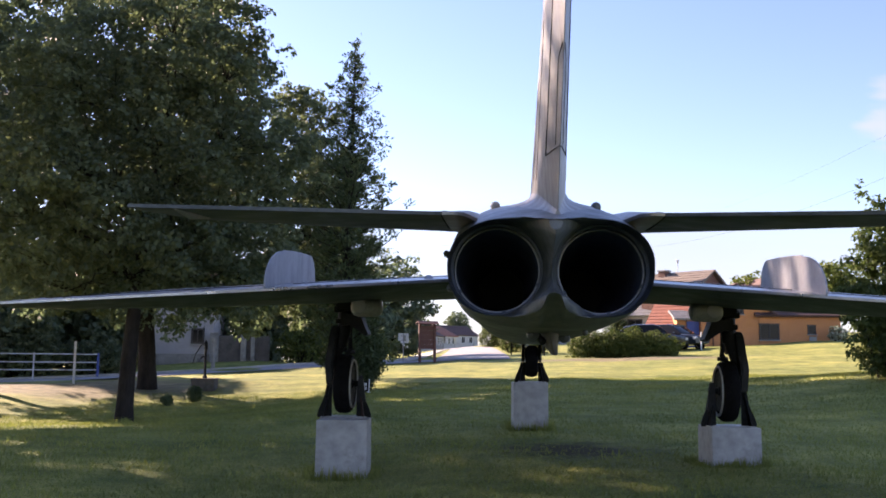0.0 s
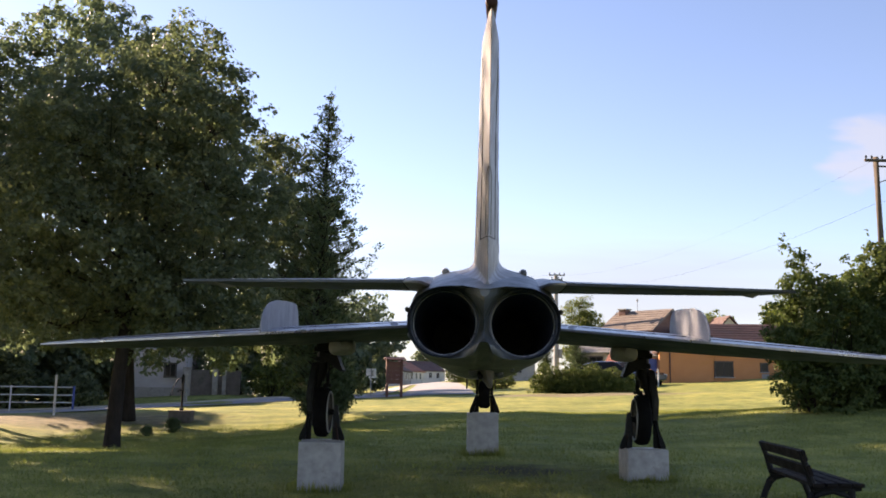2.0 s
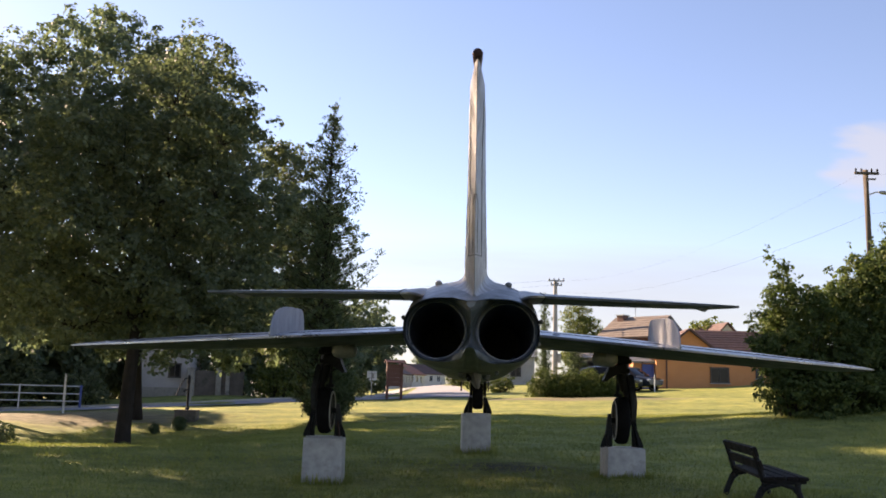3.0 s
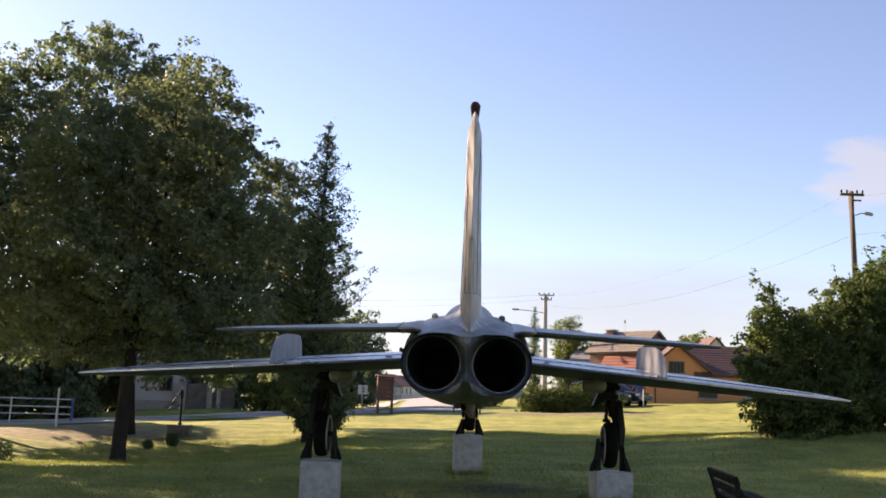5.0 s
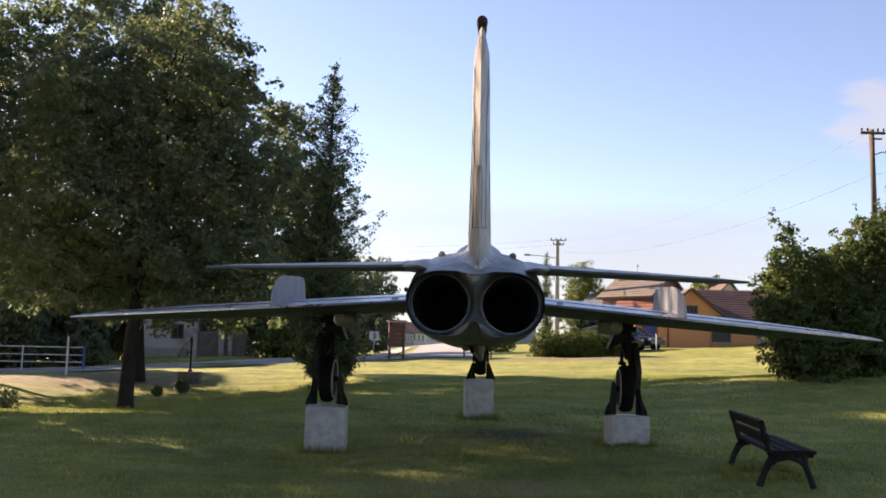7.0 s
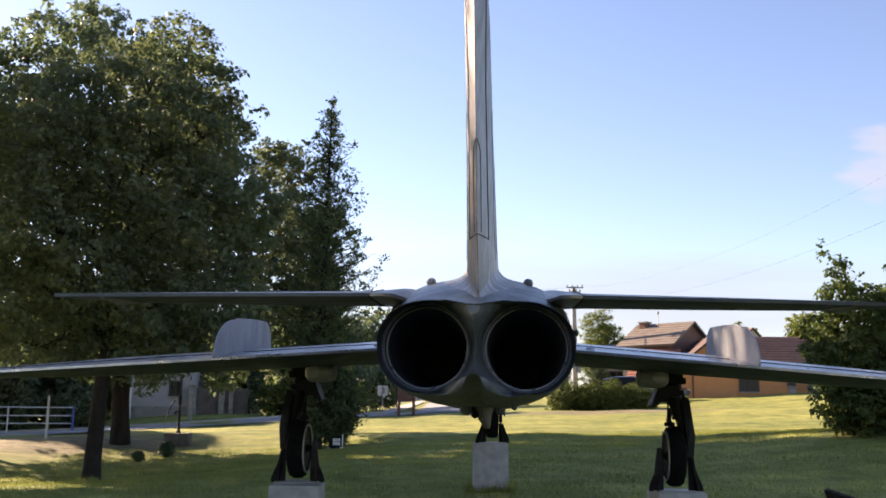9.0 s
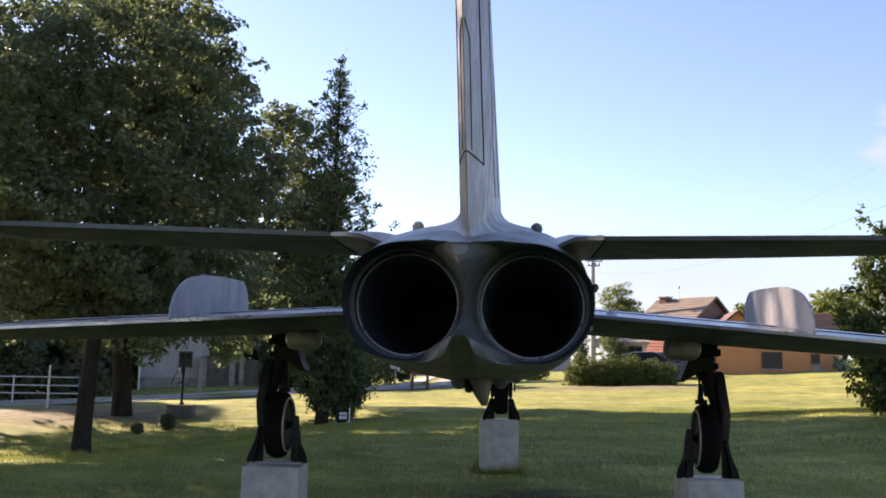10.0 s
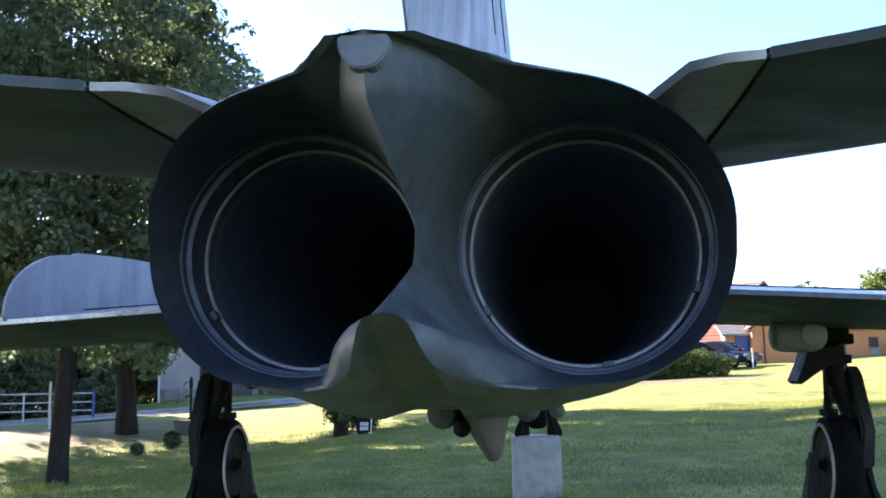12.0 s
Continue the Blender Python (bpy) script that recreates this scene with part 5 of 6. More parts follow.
for i, (x, y, w, hh) in enumerate(((-7.5, 50.2, 1.2, 2.2), (-20.5, 45.5, 2.0, 2.4), (-23.5, 44.0, 2.0, 2.6), (-17.2, 46.8, 1.4, 1.6), (-4.2, 53.8, 1.0, 1.6))):
    shrub("shrub", x, y, [((0, 0, hh * 0.5), (w, w * 0.8, hh * 0.5))], 0.36, 24, 0.3, 0.17, M_LEAF if i % 2 else M_LEAF_HEDGE, 90 + i, "loose green bush behind the lane")
leaf_tree(13.5, 73, 6.4, 0.15, (0, 0), [((0, 0, 5.7), (1.1, 1.1, 1.0)), ((0.3, 0, 4.4), (1.5, 1.4, 1.3)), ((0.1, 0, 2.8), (1.4, 1.3, 1.2))], 0.42, 38, 0.42, 0.2, M_BIRCH, 120, "pale green drooping birch behind the hedge", 1.4, 0.4, twigs=50)
conifer(12.6, 69.0, 3.4, 1.6, 121, 160, "dark full thuja behind the hedge")
conifer(11.6, 79, 8.0, 1.3, 122, 140, "dark spruce behind the power pole")
for i, (x, y, hh) in enumerate(((32.4, 98, 6.6), (38, 92, 7.5), (-7, 156, 8), (7.5, 140, 8), (12, 125, 7), (2.4, 200, 8))):
    leaf_tree(x, y, hh * 0.9, 0.2, (0, 0), [((0, 0, hh * 0.7), (2.2, 2.2, hh * 0.24)), ((0.6, 0, hh * 0.45), (2.4, 2.4, hh * 0.24))], 0.7, 30, 0.6, 0.34, M_BIRCH if i < 2 else M_LEAF_BACK, 130 + i, "distant garden tree above the roofs", twigs=30)


# ---------------------------------------------------------------- bench
def bench(x, y, turn):
    t = thing("park_bench", pose(x, y, h_at(x, y) + 0.005, 0, 0, turn), "dark wooden slatted park bench with cast iron legs", "bench")
    # local: sits along x, backrest at -y
    for yy, zz, tilt in ((-0.045, 0.312, 3), (0.06, 0.316, 2), (0.165, 0.32, 0), (0.27, 0.32, -3)):
        part("seat_slat", slab(bmesh.new(), (0, yy, zz), (1.86, 0.09, 0.032), Matrix.Rotation(radians(tilt), 4, "X"), 0.007), M_BENCHWOOD, t)
    for yy, zz in ((-0.112, 0.428), (-0.153, 0.552)):
        part("back_slat", slab(bmesh.new(), (0, yy, zz), (1.86, 0.036, 0.094), Matrix.Rotation(radians(18), 4, "X"), 0.009), M_BENCHWOOD, t)
    for sx in (-0.86, 0.86):
        bm = bmesh.new()
        rod(bm, [(sx, -0.183, -0.01), (sx, -0.145, 0.10), (sx, -0.095, 0.21), (sx, -0.083, 0.30), (sx, -0.125, 0.45), (sx, -0.178, 0.594)], [0.033, 0.031, 0.036, 0.033, 0.027, 0.023], 8)
        rod(bm, [(sx, 0.30, -0.01), (sx, 0.27, 0.083), (sx, 0.228, 0.20), (sx, 0.224, 0.286)], [0.033, 0.029, 0.029, 0.033], 8)
        rod(bm, [(sx, -0.09, 0.286), (sx, 0.10, 0.278), (sx, 0.30, 0.295)], 0.026, 8)
        rod(bm, [(sx, -0.108, 0.166), (sx, -0.042, 0.232), (sx, 0.075, 0.262), (sx, 0.183, 0.232), (sx, 0.24, 0.158)], [0.018, 0.023, 0.023, 0.023, 0.018], 8)
        rod(bm, [(sx, -0.09, 0.24), (sx, -0.017, 0.274), (sx, 0.017, 0.286)], 0.016, 6)
        part("iron_leg", bm, M_IRON, t, "black cast iron end frame", True)
        for yy, zz in ((-0.133, 0.432), (-0.174, 0.556)):
            part("bolt", spun(bmesh.new(), [(0.001, 0), (0.008, 0.002), (0.009, 0.008)], Matrix.Translation((sx, yy - 0.004, zz)) @ Matrix.Rotation(radians(72), 4, "X"), 8), M_STEEL, t)


bench(3.75, 6.99, -100)


# ---------------------------------------------------------------- things at the lane
def hand_pump(x, y):
    t = thing("hand_pump", pose(x, y, h_at(x, y) - 0.05, 0, 0, 4), "black iron hand pump on a square dark well block", "pump")
    part("well_block", slab(bmesh.new(), (0, 0, 0.18), (0.74, 0.74, 0.4), None, 0.03), M_OLDBLOCK, t, "dark weathered concrete", True)
    part("well_cover", slab(bmesh.new(), (0, 0, 0.40), (0.78, 0.78, 0.06), None, 0.015), M_OLDBLOCK, t)
    part("pump_body", rod(bmesh.new(), [(0, 0, 0.4), (0, 0, 0.5), (0, 0, 0.52), (0, 0, 1.34), (0, 0, 1.36), (0, 0, 1.58), (0, 0, 1.66)], [0.075, 0.075, 0.042, 0.04, 0.06, 0.055, 0.02], 12), M_IRON, t, "", True)
    part("spout", rod(bmesh.new(), [(0, -0.04, 1.12), (-0.09, -0.1, 1.12), (-0.13, -0.13, 1.05)], [0.03, 0.026, 0.026], 8), M_IRON, t, "", True)
    part("pump_lever", rod(bmesh.new(), [(0.0, 0.0, 1.56), (-0.16, 0.05, 1.5), (-0.34, 0.06, 1.2), (-0.42, 0.06, 0.9)], [0.02, 0.018, 0.015, 0.016], 8), M_IRON, t, "", True)


hand_pump(-7.78, 31.0)


def plaque(x, y):
    t = thing("plaque", pose(x, y, h_at(x, y), -10, 0, -6), "small black information plaque with two white sheets, in the grass", "plaque")
    part("panel", slab(bmesh.new(), (0, 0, 0.18), (0.36, 0.03, 0.36), None, 0.005), M_DARK, t)
    for z in (0.255, 0.145):
        part("sheet", slab(bmesh.new(), (0.02, -0.019, z), (0.21, 0.006, 0.085)), M_WHITE, t, "white sheet")
        for k in (-0.02, 0.015):
            part("text_bar", slab(bmesh.new(), (0.02, -0.024, z + k), (0.16, 0.003, 0.009)), M_DARK, t)
    part("side_stay", slab(bmesh.new(), (0.195, 0.0, 0.2), (0.022, 0.03, 0.44), None, 0.004), M_WHITE, t, "pale side stay")
    part("foot", slab(bmesh.new(), (0.2, -0.04, 0.015), (0.1, 0.12, 0.05), None, 0.006), M_WHITE, t, "pale foot")
    part("foot", slab(bmesh.new(), (-0.2, -0.02, 0.015), (0.1, 0.1, 0.05), None, 0.006), M_CONCRAW, t, "grey foot")


plaque(-2.36, 28.0)


def railing(x0, y0, x1, y1):
    n = 3
    z0 = h_at(x0, y0) + 0.24
    ln = math.hypot(x1 - x0, y1 - y0)
    t = thing("railing", pose(x0, y0, z0, 0, 0, math.degrees(math.atan2(y1 - y0, x1 - x0))), "pale grey pipe railing with three bars beside the lane", "railing")
    for i in range(n + 1):
        last = i == n
        part("post", rod(bmesh.new(), [(ln * i / n, 0, -0.55), (ln * i / n, 0, 1.08)], 0.055 if last else 0.035, 8), M_BLUE if last else M_RAIL, t, "blue painted end post" if last else "", True)
    for z in (0.32, 0.66, 1.02):
        part("bar", rod(bmesh.new(), [(0, 0, z), (ln, 0, z)], 0.026, 8), M_RAIL, t, "", True)


railing(-23.0, 39.6, -15.6, 42.6)
t = thing("parapet", pose(-24.0, 39.3, h_at(-24, 39.3), 0, 0, 20), "weathered concrete parapet block at the end of the railing", "wall")
part("block", slab(bmesh.new(), (0, 0, 0.4), (1.9, 0.5, 1.3), None, 0.03), M_CONCRAW, t, "", True)
part("coping", slab(bmesh.new(), (0, 0, 1.09), (2.0, 0.6, 0.1), None, 0.02), M_CONCRAW, t, "", True)


def post(x, y, hgt, r, mat, name, label):
    t = thing(name, pose(x, y, h_at(x, y)), label, "post")
    part("shaft", rod(bmesh.new(), [(0, 0, -0.2), (0, 0, hgt * 0.5), (0, 0, hgt - 0.01), (0, 0, hgt)], [r, r * 0.95, r * 0.9, r * 0.4], 8), mat, t, "", True)
    return t


post(-12.7, 32.6, 1.45, 0.045, M_RAIL, "marker_post", "thin pale steel marker post at the verge")
post(-11.5, 47.0, 1.5, 0.10, M_CONCRAW, "gate_post", "short weathered concrete gate post")
post(-4.3, 51.6, 1.2, 0.09, M_WHITE, "gate_post", "short white gate post beside the lane")


def info_board(x, y):
    t = thing("notice_board", pose(x, y, h_at(x, y), 0, 0, 18), "red-brown wooden notice board with a small roof, seen from behind", "notice board")
    for s in (-0.41, 0.41):
        part("post", slab(bmesh.new(), (s, 0, 1.0), (0.13, 0.13, 2.2), None, 0.01), M_BOARD, t)
    for k in range(5):
        part("plank", slab(bmesh.new(), (0, 0.02, 0.86 + 0.245 * k), (0.72, 0.05, 0.238), None, 0.006), M_BOARD, t)
    for s in (-1, 1):
        part("roof_board", slab(bmesh.new(), (0, s * 0.16, 2.13), (1.12, 0.40, 0.035), Matrix.Rotation(radians(-22 * s), 4, "X"), 0.006), M_BOARD, t)
    part("batten", slab(bmesh.new(), (0, 0.065, 1.35), (0.09, 0.04, 1.2)), M_BOARD, t)


info_board(-0.9, 50.0)


def road_sign(x, y):
    t = thing("road_sign", pose(x, y, h_at(x, y), 0, 0, -8), "small pale square sign on a steel post, its back showing", "sign")
    part("shaft", rod(bmesh.new(), [(0, 0, -0.2), (0, 0, 1.62)], 0.032, 8), M_STEEL, t, "", True)
    part("sign_plate", slab(bmesh.new(), (0, 0.04, 1.36), (0.55, 0.015, 0.52), None, 0.004), M_RAIL, t)
    for z in (1.24, 1.48):
        part("clamp", slab(bmesh.new(), (0, 0.022, z), (0.30, 0.03, 0.03)), M_STEEL, t)
    part("back_mark", slab(bmesh.new(), (0.07, 0.028, 1.36), (0.10, 0.008, 0.3)), M_STEEL, t)


road_sign(-2.18, 50.2)


# ---------------------------------------------------------------- poles and wires
def wood_pole(x, y, top):
    z = h_at(x, y)
    t = thing("power_pole", pose(x, y, z), "weathered wooden power pole with crossarm and street lamp", "power pole")
    hgt = top - z
    part("shaft", rod(bmesh.new(), [(0, 0, -0.3), (0.03, 0, hgt * 0.5), (0.0, 0, hgt)], [0.16, 0.13, 0.10], 12), M_POLEWOOD, t, "", True)
    part("crossarm", slab(bmesh.new(), (0, -0.1, hgt - 0.15), (0.95, 0.09, 0.1), None, 0.01), M_POLEWOOD, t)
    for s in (-0.42, -0.2, 0.2, 0.42):
        part("insulator", spun(bmesh.new(), [(0.012, 0), (0.035, 0.04), (0.04, 0.09), (0.025, 0.13), (0.004, 0.15)], Matrix.Translation((s, -0.1, hgt - 0.1)), 10), M_DARK, t, "", True)
    part("crossarm", slab(bmesh.new(), (0.15, -0.1, hgt - 0.38), (0.4, 0.07, 0.06), None, 0.01), M_POLEWOOD, t)
    arm = part("lamp_arm", rod(bmesh.new(), [(0.05, -0.1, hgt - 1.0), (0.3, -0.12, hgt - 0.9), (0.5, -0.12, hgt - 0.89)], 0.022, 8), M_STEEL, t, "", True)
    part("lamp_head", rod(bmesh.new(), [(0.42, -0.12, hgt - 0.89), (0.55, -0.12, hgt - 0.9), (0.75, -0.12, hgt - 0.93), (0.80, -0.12, hgt - 0.93)], [0.03, 0.075, 0.07, 0.02], 10), M_STEEL, arm, "grey street lamp head", True)
    return t


wood_pole(17.46, 32, 10.6)


def concrete_pole(x, y, top):
    z = h_at(x, y)
    hgt = top - z
    t = thing("power_pole", pose(x, y, z), "grey concrete power pole with crossarms and a long lamp arm", "power pole")
    part("shaft", rod(bmesh.new(), [(0, 0, -0.3), (0, 0, hgt)], [0.24, 0.15], 12), M_POLECONC, t, "", True)
    for dz, w in ((0.1, 1.3), (0.45, 0.9)):
        part("crossarm", slab(bmesh.new(), (0.05, -0.18, hgt - dz), (w, 0.1, 0.1), None, 0.01), M_STEEL, t)
        for s in (-0.45, -0.15, 0.15, 0.45):
            part("insulator", spun(bmesh.new(), [(0.02, 0), (0.05, 0.05), (0.05, 0.1), (0.02, 0.18)], Matrix.Translation((0.05 + s * w, -0.18, hgt - dz + 0.04)), 8), M_DARK, t, "", True)
    arm = part("lamp_arm", rod(bmesh.new(), [(0, -0.1, hgt - 1.55), (-1.4, -0.1, hgt - 1.38), (-2.3, -0.1, hgt - 1.34)], 0.03, 8), M_STEEL, t, "", True)
    part("lamp_head", rod(bmesh.new(), [(-2.1, -0.1, hgt - 1.35), (-2.3, -0.1, hgt - 1.33), (-2.65, -0.1, hgt - 1.32), (-2.72, -0.1, hgt - 1.33)], [0.03, 0.09, 0.08, 0.03], 10), M_STEEL, arm, "grey street lamp head", True)
    part("switch_box", slab(bmesh.new(), (0.3, -0.15, 2.4), (0.3, 0.2, 0.7), None, 0.02), M_STEEL, t)
    return t


concrete_pole(11.4, 72, 11.2)


def wire(a, b, sag, name="overhead_wire", r=0.005):
    a, b = Vector(a), Vector(b)
    pts = [a.lerp(b, i / 14) - Vector((0, 0, sag * 4 * (i / 14) * (1 - i / 14))) for i in range(15)]
    ob = part(name, rod(bmesh.new(), pts, r, 5), M_SEAM)
    return tagged(ob, "thin black overhead wire between poles", "wire", "overhead wires")


wire((17.2, 31.9, 10.4), (11.6, 71.8, 11.1), 1.1, r=0.0022)
wire((17.45, 31.9, 8.85), (11.9, 71.8, 10.2), 1.1, r=0.0036)
wire((17.9, 31.9, 10.4), (40, 12, 13.0), 0.6, r=0.003)
wire((17.5, 31.9, 8.85), (40, 12, 11.2), 0.6, r=0.003)
wire((11.0, 71.8, 11.1), (-30, 76, 11.5), 1.0)
wire((11.0, 71.8, 10.7), (-30, 76, 11.1), 1.1)


# ---------------------------------------------------------------- houses
def window(parent, x, z, w, hgt, y=0.0, mat=None, bars=1):
    """A window in a wall that faces -y: frame, panes set back, sill."""
    win = part("window", slab(bmesh.new(), (x, y - 0.002, z), (w, 0.02, hgt)), M_PANE, parent, "dark reflecting glass")
    f = mat or M_FRAME
    for c, s in (((x, y - 0.01, z + hgt / 2), (w + 0.12, 0.08, 0.09)), ((x, y - 0.01, z - hgt / 2), (w + 0.12, 0.08, 0.09)), ((x - w / 2, y - 0.01, z), (0.09, 0.08, hgt)), ((x + w / 2, y - 0.01, z), (0.09, 0.08, hgt))):
        part("window_frame", slab(bmesh.new(), c, s, None, 0.006), f, win)
    for i in range(bars):
        part("window_bar", slab(bmesh.new(), (x - w / 2 + w * (i + 1) / (bars + 1), y - 0.012, z), (0.06, 0.06, hgt)), f, win)
    part("sill", slab(bmesh.new(), (x, y - 0.06, z - hgt / 2 - 0.07), (w + 0.2, 0.16, 0.05)), M_KERB, win)
    return win


def gable_house(x, y, turn, w, d, eave, ridge, wall_mat, roof_mat, label, wins=(), over=0.35, along="y", chimney=None, base_drop=0.6, gable_mat=None, z=None):
    """A house with its front wall on local y=0 facing -y, ridge along local y or x."""
    t = thing("house", pose(x, y, h_at(x, y) if z is None else z, 0, 0, turn), label, "house")
    bm = bmesh.new()
    if along == "y":
        out = [(-w / 2, -base_drop), (w / 2, -base_drop), (w / 2, eave), (0, ridge), (-w / 2, eave)]
        plate(bm, out, d, lambda a, b, c: Vector((a, c + d / 2, b)))
    else:
        out = [(0, -base_drop), (d, -base_drop), (d, eave), (d / 2, ridge), (0, eave)]
        plate(bm, out, w, lambda a, b, c: Vector((c, a, b)))
    part("wall", bm, wall_mat, t)
    for s in (-1, 1):
        bm = bmesh.new()
        if along == "y":
            run = math.hypot(w / 2, ridge - eave)
            ang = math.atan2(ridge - eave, w / 2)
            m = Matrix.Rotation(s * ang, 4, "Y")
            k = max(4, int((run + over) / 0.36))
            prof = [(0, -0.07), (run + over, -0.07)]
            for q in range(k, 0, -1):
                prof += [((run + over) * q / k, 0.088), ((run + over) * (q - 1) / k, 0.065)]
            foot = Vector((0, d / 2, ridge + 0.06))
            plate(bm, prof, d + 2 * over, lambda a, b, c: foot + Vector((s * (a * math.cos(ang) + b * math.sin(ang)), c, -a * math.sin(ang) + b * math.cos(ang))))
        else:
            run = math.hypot(d / 2, ridge - eave)
            ang = math.atan2(ridge - eave, d / 2)
            m = Matrix.Rotation(-s * ang, 4, "X")
            k = max(4, int((run + over) / 0.36))
            prof = [(0, -0.07), (run + over, -0.07)]
            for q in range(k, 0, -1):
                prof += [((run + over) * q / k, 0.088), ((run + over) * (q - 1) / k, 0.065)]
            foot = Vector((0, d / 2, ridge + 0.06))
            plate(bm, prof, w + 2 * over, lambda a, b, c: foot + Vector((c, s * (a * math.cos(ang) + b * math.sin(ang)), -a * math.sin(ang) + b * math.cos(ang))))
        part("roof", bm, roof_mat, t)
    for args in wins:
        window(t, *args)
    if chimney:
        cx, cy, cz = chimney
        ch = part("chimney", slab(bmesh.new(), (cx, cy, cz - 0.5), (0.7, 0.6, 1.9), None, 0.02), M_BRICK, t, "red brick chimney")
        part("chimney_cap", slab(bmesh.new(), (cx, cy, cz + 0.48), (0.85, 0.75, 0.1), None, 0.01), M_KERB, ch)
    return t


# the orange house: gabled front block, lower wing, recessed entrance
FH = 2.33
oh = gable_house(19.3, 62, -4, 4.6, 8, 2.4, 4.3, M_ORANGE, M_ROOFBROWN, "orange rendered house with a brown tiled gable roof", [(-0.1, 2.75, 1.0, 0.76, 0.0, None, 3)], 0.3, z=FH)
part("drainpipe", rod(bmesh.new(), [(-1.6, -0.07, -0.2), (-1.6, -0.07, 2.5)], 0.045, 8), M_ROOFBROWN, oh, "", True)
wg = gable_house(23.3, 61.68, -4, 5.2, 7, 2.2, 4.35, M_ORANGE, M_ROOFBROWN, "lower wing of the orange house under a brown tiled roof", [(-1.97, 1.1, 1.2, 1.0, 0.0, None, 1), (0.75, 1.25, 0.45, 0.55, 0.0, None, 0)], 0.3, "x", z=FH + 0.1)
part("cellar_hatch", slab(bmesh.new(), (0.8, -0.05, 0.62), (0.45, 0.08, 0.35)), M_KERB, wg)
en = gable_house(16.3, 62.9, -4, 1.5, 4, 2.1, 2.7, M_ORANGE, M_ROOFGREY, "orange recessed entrance with a blue door", [(-0.45, 1.15, 0.32, 0.8, 0.0, None, 0)], 0.2, "x", z=FH - 0.1)
dr = part("door", slab(bmesh.new(), (0.3, -0.03, 1.0), (0.8, 0.08, 1.95), None, 0.01), M_BLUE, en, "blue painted door")
part("door_handle", rod(bmesh.new(), [(0.02, -0.09, 1.0), (0.12, -0.09, 1.0)], 0.018, 6), M_STEEL, dr)
part("gutter_pipe", rod(bmesh.new(), [(-0.1, -0.2, 2.15), (-0.14, -0.1, 1.9), (-0.14, -0.06, 0.0)], 0.035, 8), M_ROOFBROWN, en, "", True)
gable_house(15.3, 64.4, -34, 2.6, 4.6, 1.8, 3.7, M_WHITEWALL, M_ROOFRED, "low pale outbuilding with a faded red tiled roof", [(-0.6, 1.1, 0.36, 0.7, 0.0, M_WHITE, 0), (0.5, 1.1, 0.36, 0.7, 0.0, M_WHITE, 0)], 0.3, "x", z=FH - 0.1)
bh = gable_house(19.2, 67.5, 44, 5.2, 4.2, 4.0, 5.6, M_BRICK, M_ROOFTAN, "older brick house with a weathered tan tile roof", [(0.7, 3.6, 0.7, 0.9, 0.0, M_WHITE, 1)], 0.35, "y", (-0.3, 3.7, 5.35), z=2.42)
part("satellite_dish", spun(bmesh.new(), [(0.01, 0.12), (0.2, 0.08), (0.38, 0.0), (0.39, 0.0), (0.2, 0.06), (0.008, 0.1)], Matrix.Translation((1.4, -0.4, 4.3)) @ Matrix.Rotation(radians(-75), 4, "X"), 18), M_RAIL, bh, "pale satellite dish", True)
part("aerial", rod(bmesh.new(), [(-0.2, 2.6, 5.6), (-0.2, 2.6, 6.5)], 0.02, 5), M_STEEL, bh)
part("aerial_head", slab(bmesh.new(), (-0.2, 2.6, 6.5), (0.12, 0.12, 0.22), None, 0.02), M_STEEL, bh)
gable_house(13.9, 68.5, -34, 3.0, 5, 2.3, 4.0, M_GREYWALL, M_ROOFGREY, "grey rendered house with a grey sheet roof", [(0, 1.4, 1.0, 1.1)], 0.3, "x")
gable_house(32.4, 93, 10, 4.2, 7, 3.6, 5.8, M_WHITEWALL, M_ROOFBROWN, "distant white gabled house with a brown roof", [(0, 3.8, 0.9, 1.0)], 0.3)
gable_house(9.2, 92, -8, 6, 8, 2.9, 5.0, M_GREYWALL, M_ROOFGREY, "distant grey house behind the street bushes", [(-1.2, 1.5, 1.0, 1.2), (1.2, 1.5, 1.0, 1.2)], 0.3, "x")
for i, (x, y, turn, wm, rm) in enumerate(((-2.6, 148, 82, M_WHITEWALL, M_ROOFTAN), (-1.2, 160, 78, M_GREYWALL, M_ROOFBROWN), (0.6, 173, 70, M_WHITEWALL, M_ROOFRED), (3.4, 188, 45, M_WHITEWALL, M_ROOFBROWN), (9.0, 150, -80, M_GREYWALL, M_ROOFBROWN))):
    gable_house(x, y, turn, 9.0, 7, 2.4, 4.3, wm, rm, "distant low village house beside the street", [(-2.2, 1.5, 1.0, 1.2, 0.0, M_WHITE), (0.2, 1.5, 1.0, 1.2, 0.0, M_WHITE), (2.4, 1.5, 1.0, 1.2, 0.0, M_WHITE)], 0.3, "x")
# pale building and garden wall behind the lane
lb = gable_house(-14.0, 50.5, 6, 3.1, 7, 3.4, 5.4, M_LILAC, M_ROOFBROWN, "weathered pale grey building behind the trees", [(0.75, 1.45, 0.6, 0.75)], 0.3, "x", z=h_at(-14, 50.5))
part("plinth_band", slab(bmesh.new(), (0, -0.03, 0.1), (3.1, 0.06, 0.8)), M_CONCRAW, lb, "grey rough base band")
gw = thing("garden_wall", pose(-11.05, 50.6, h_at(-11.05, 50.6), 0, 0, 6), "low rough stone garden wall between pale pillars", "wall")
part("masonry", slab(bmesh.new(), (0.2, 0, 0.4), (2.9, 0.3, 1.9), None, 0.02), M_OLDBLOCK, gw, "dark rough masonry")
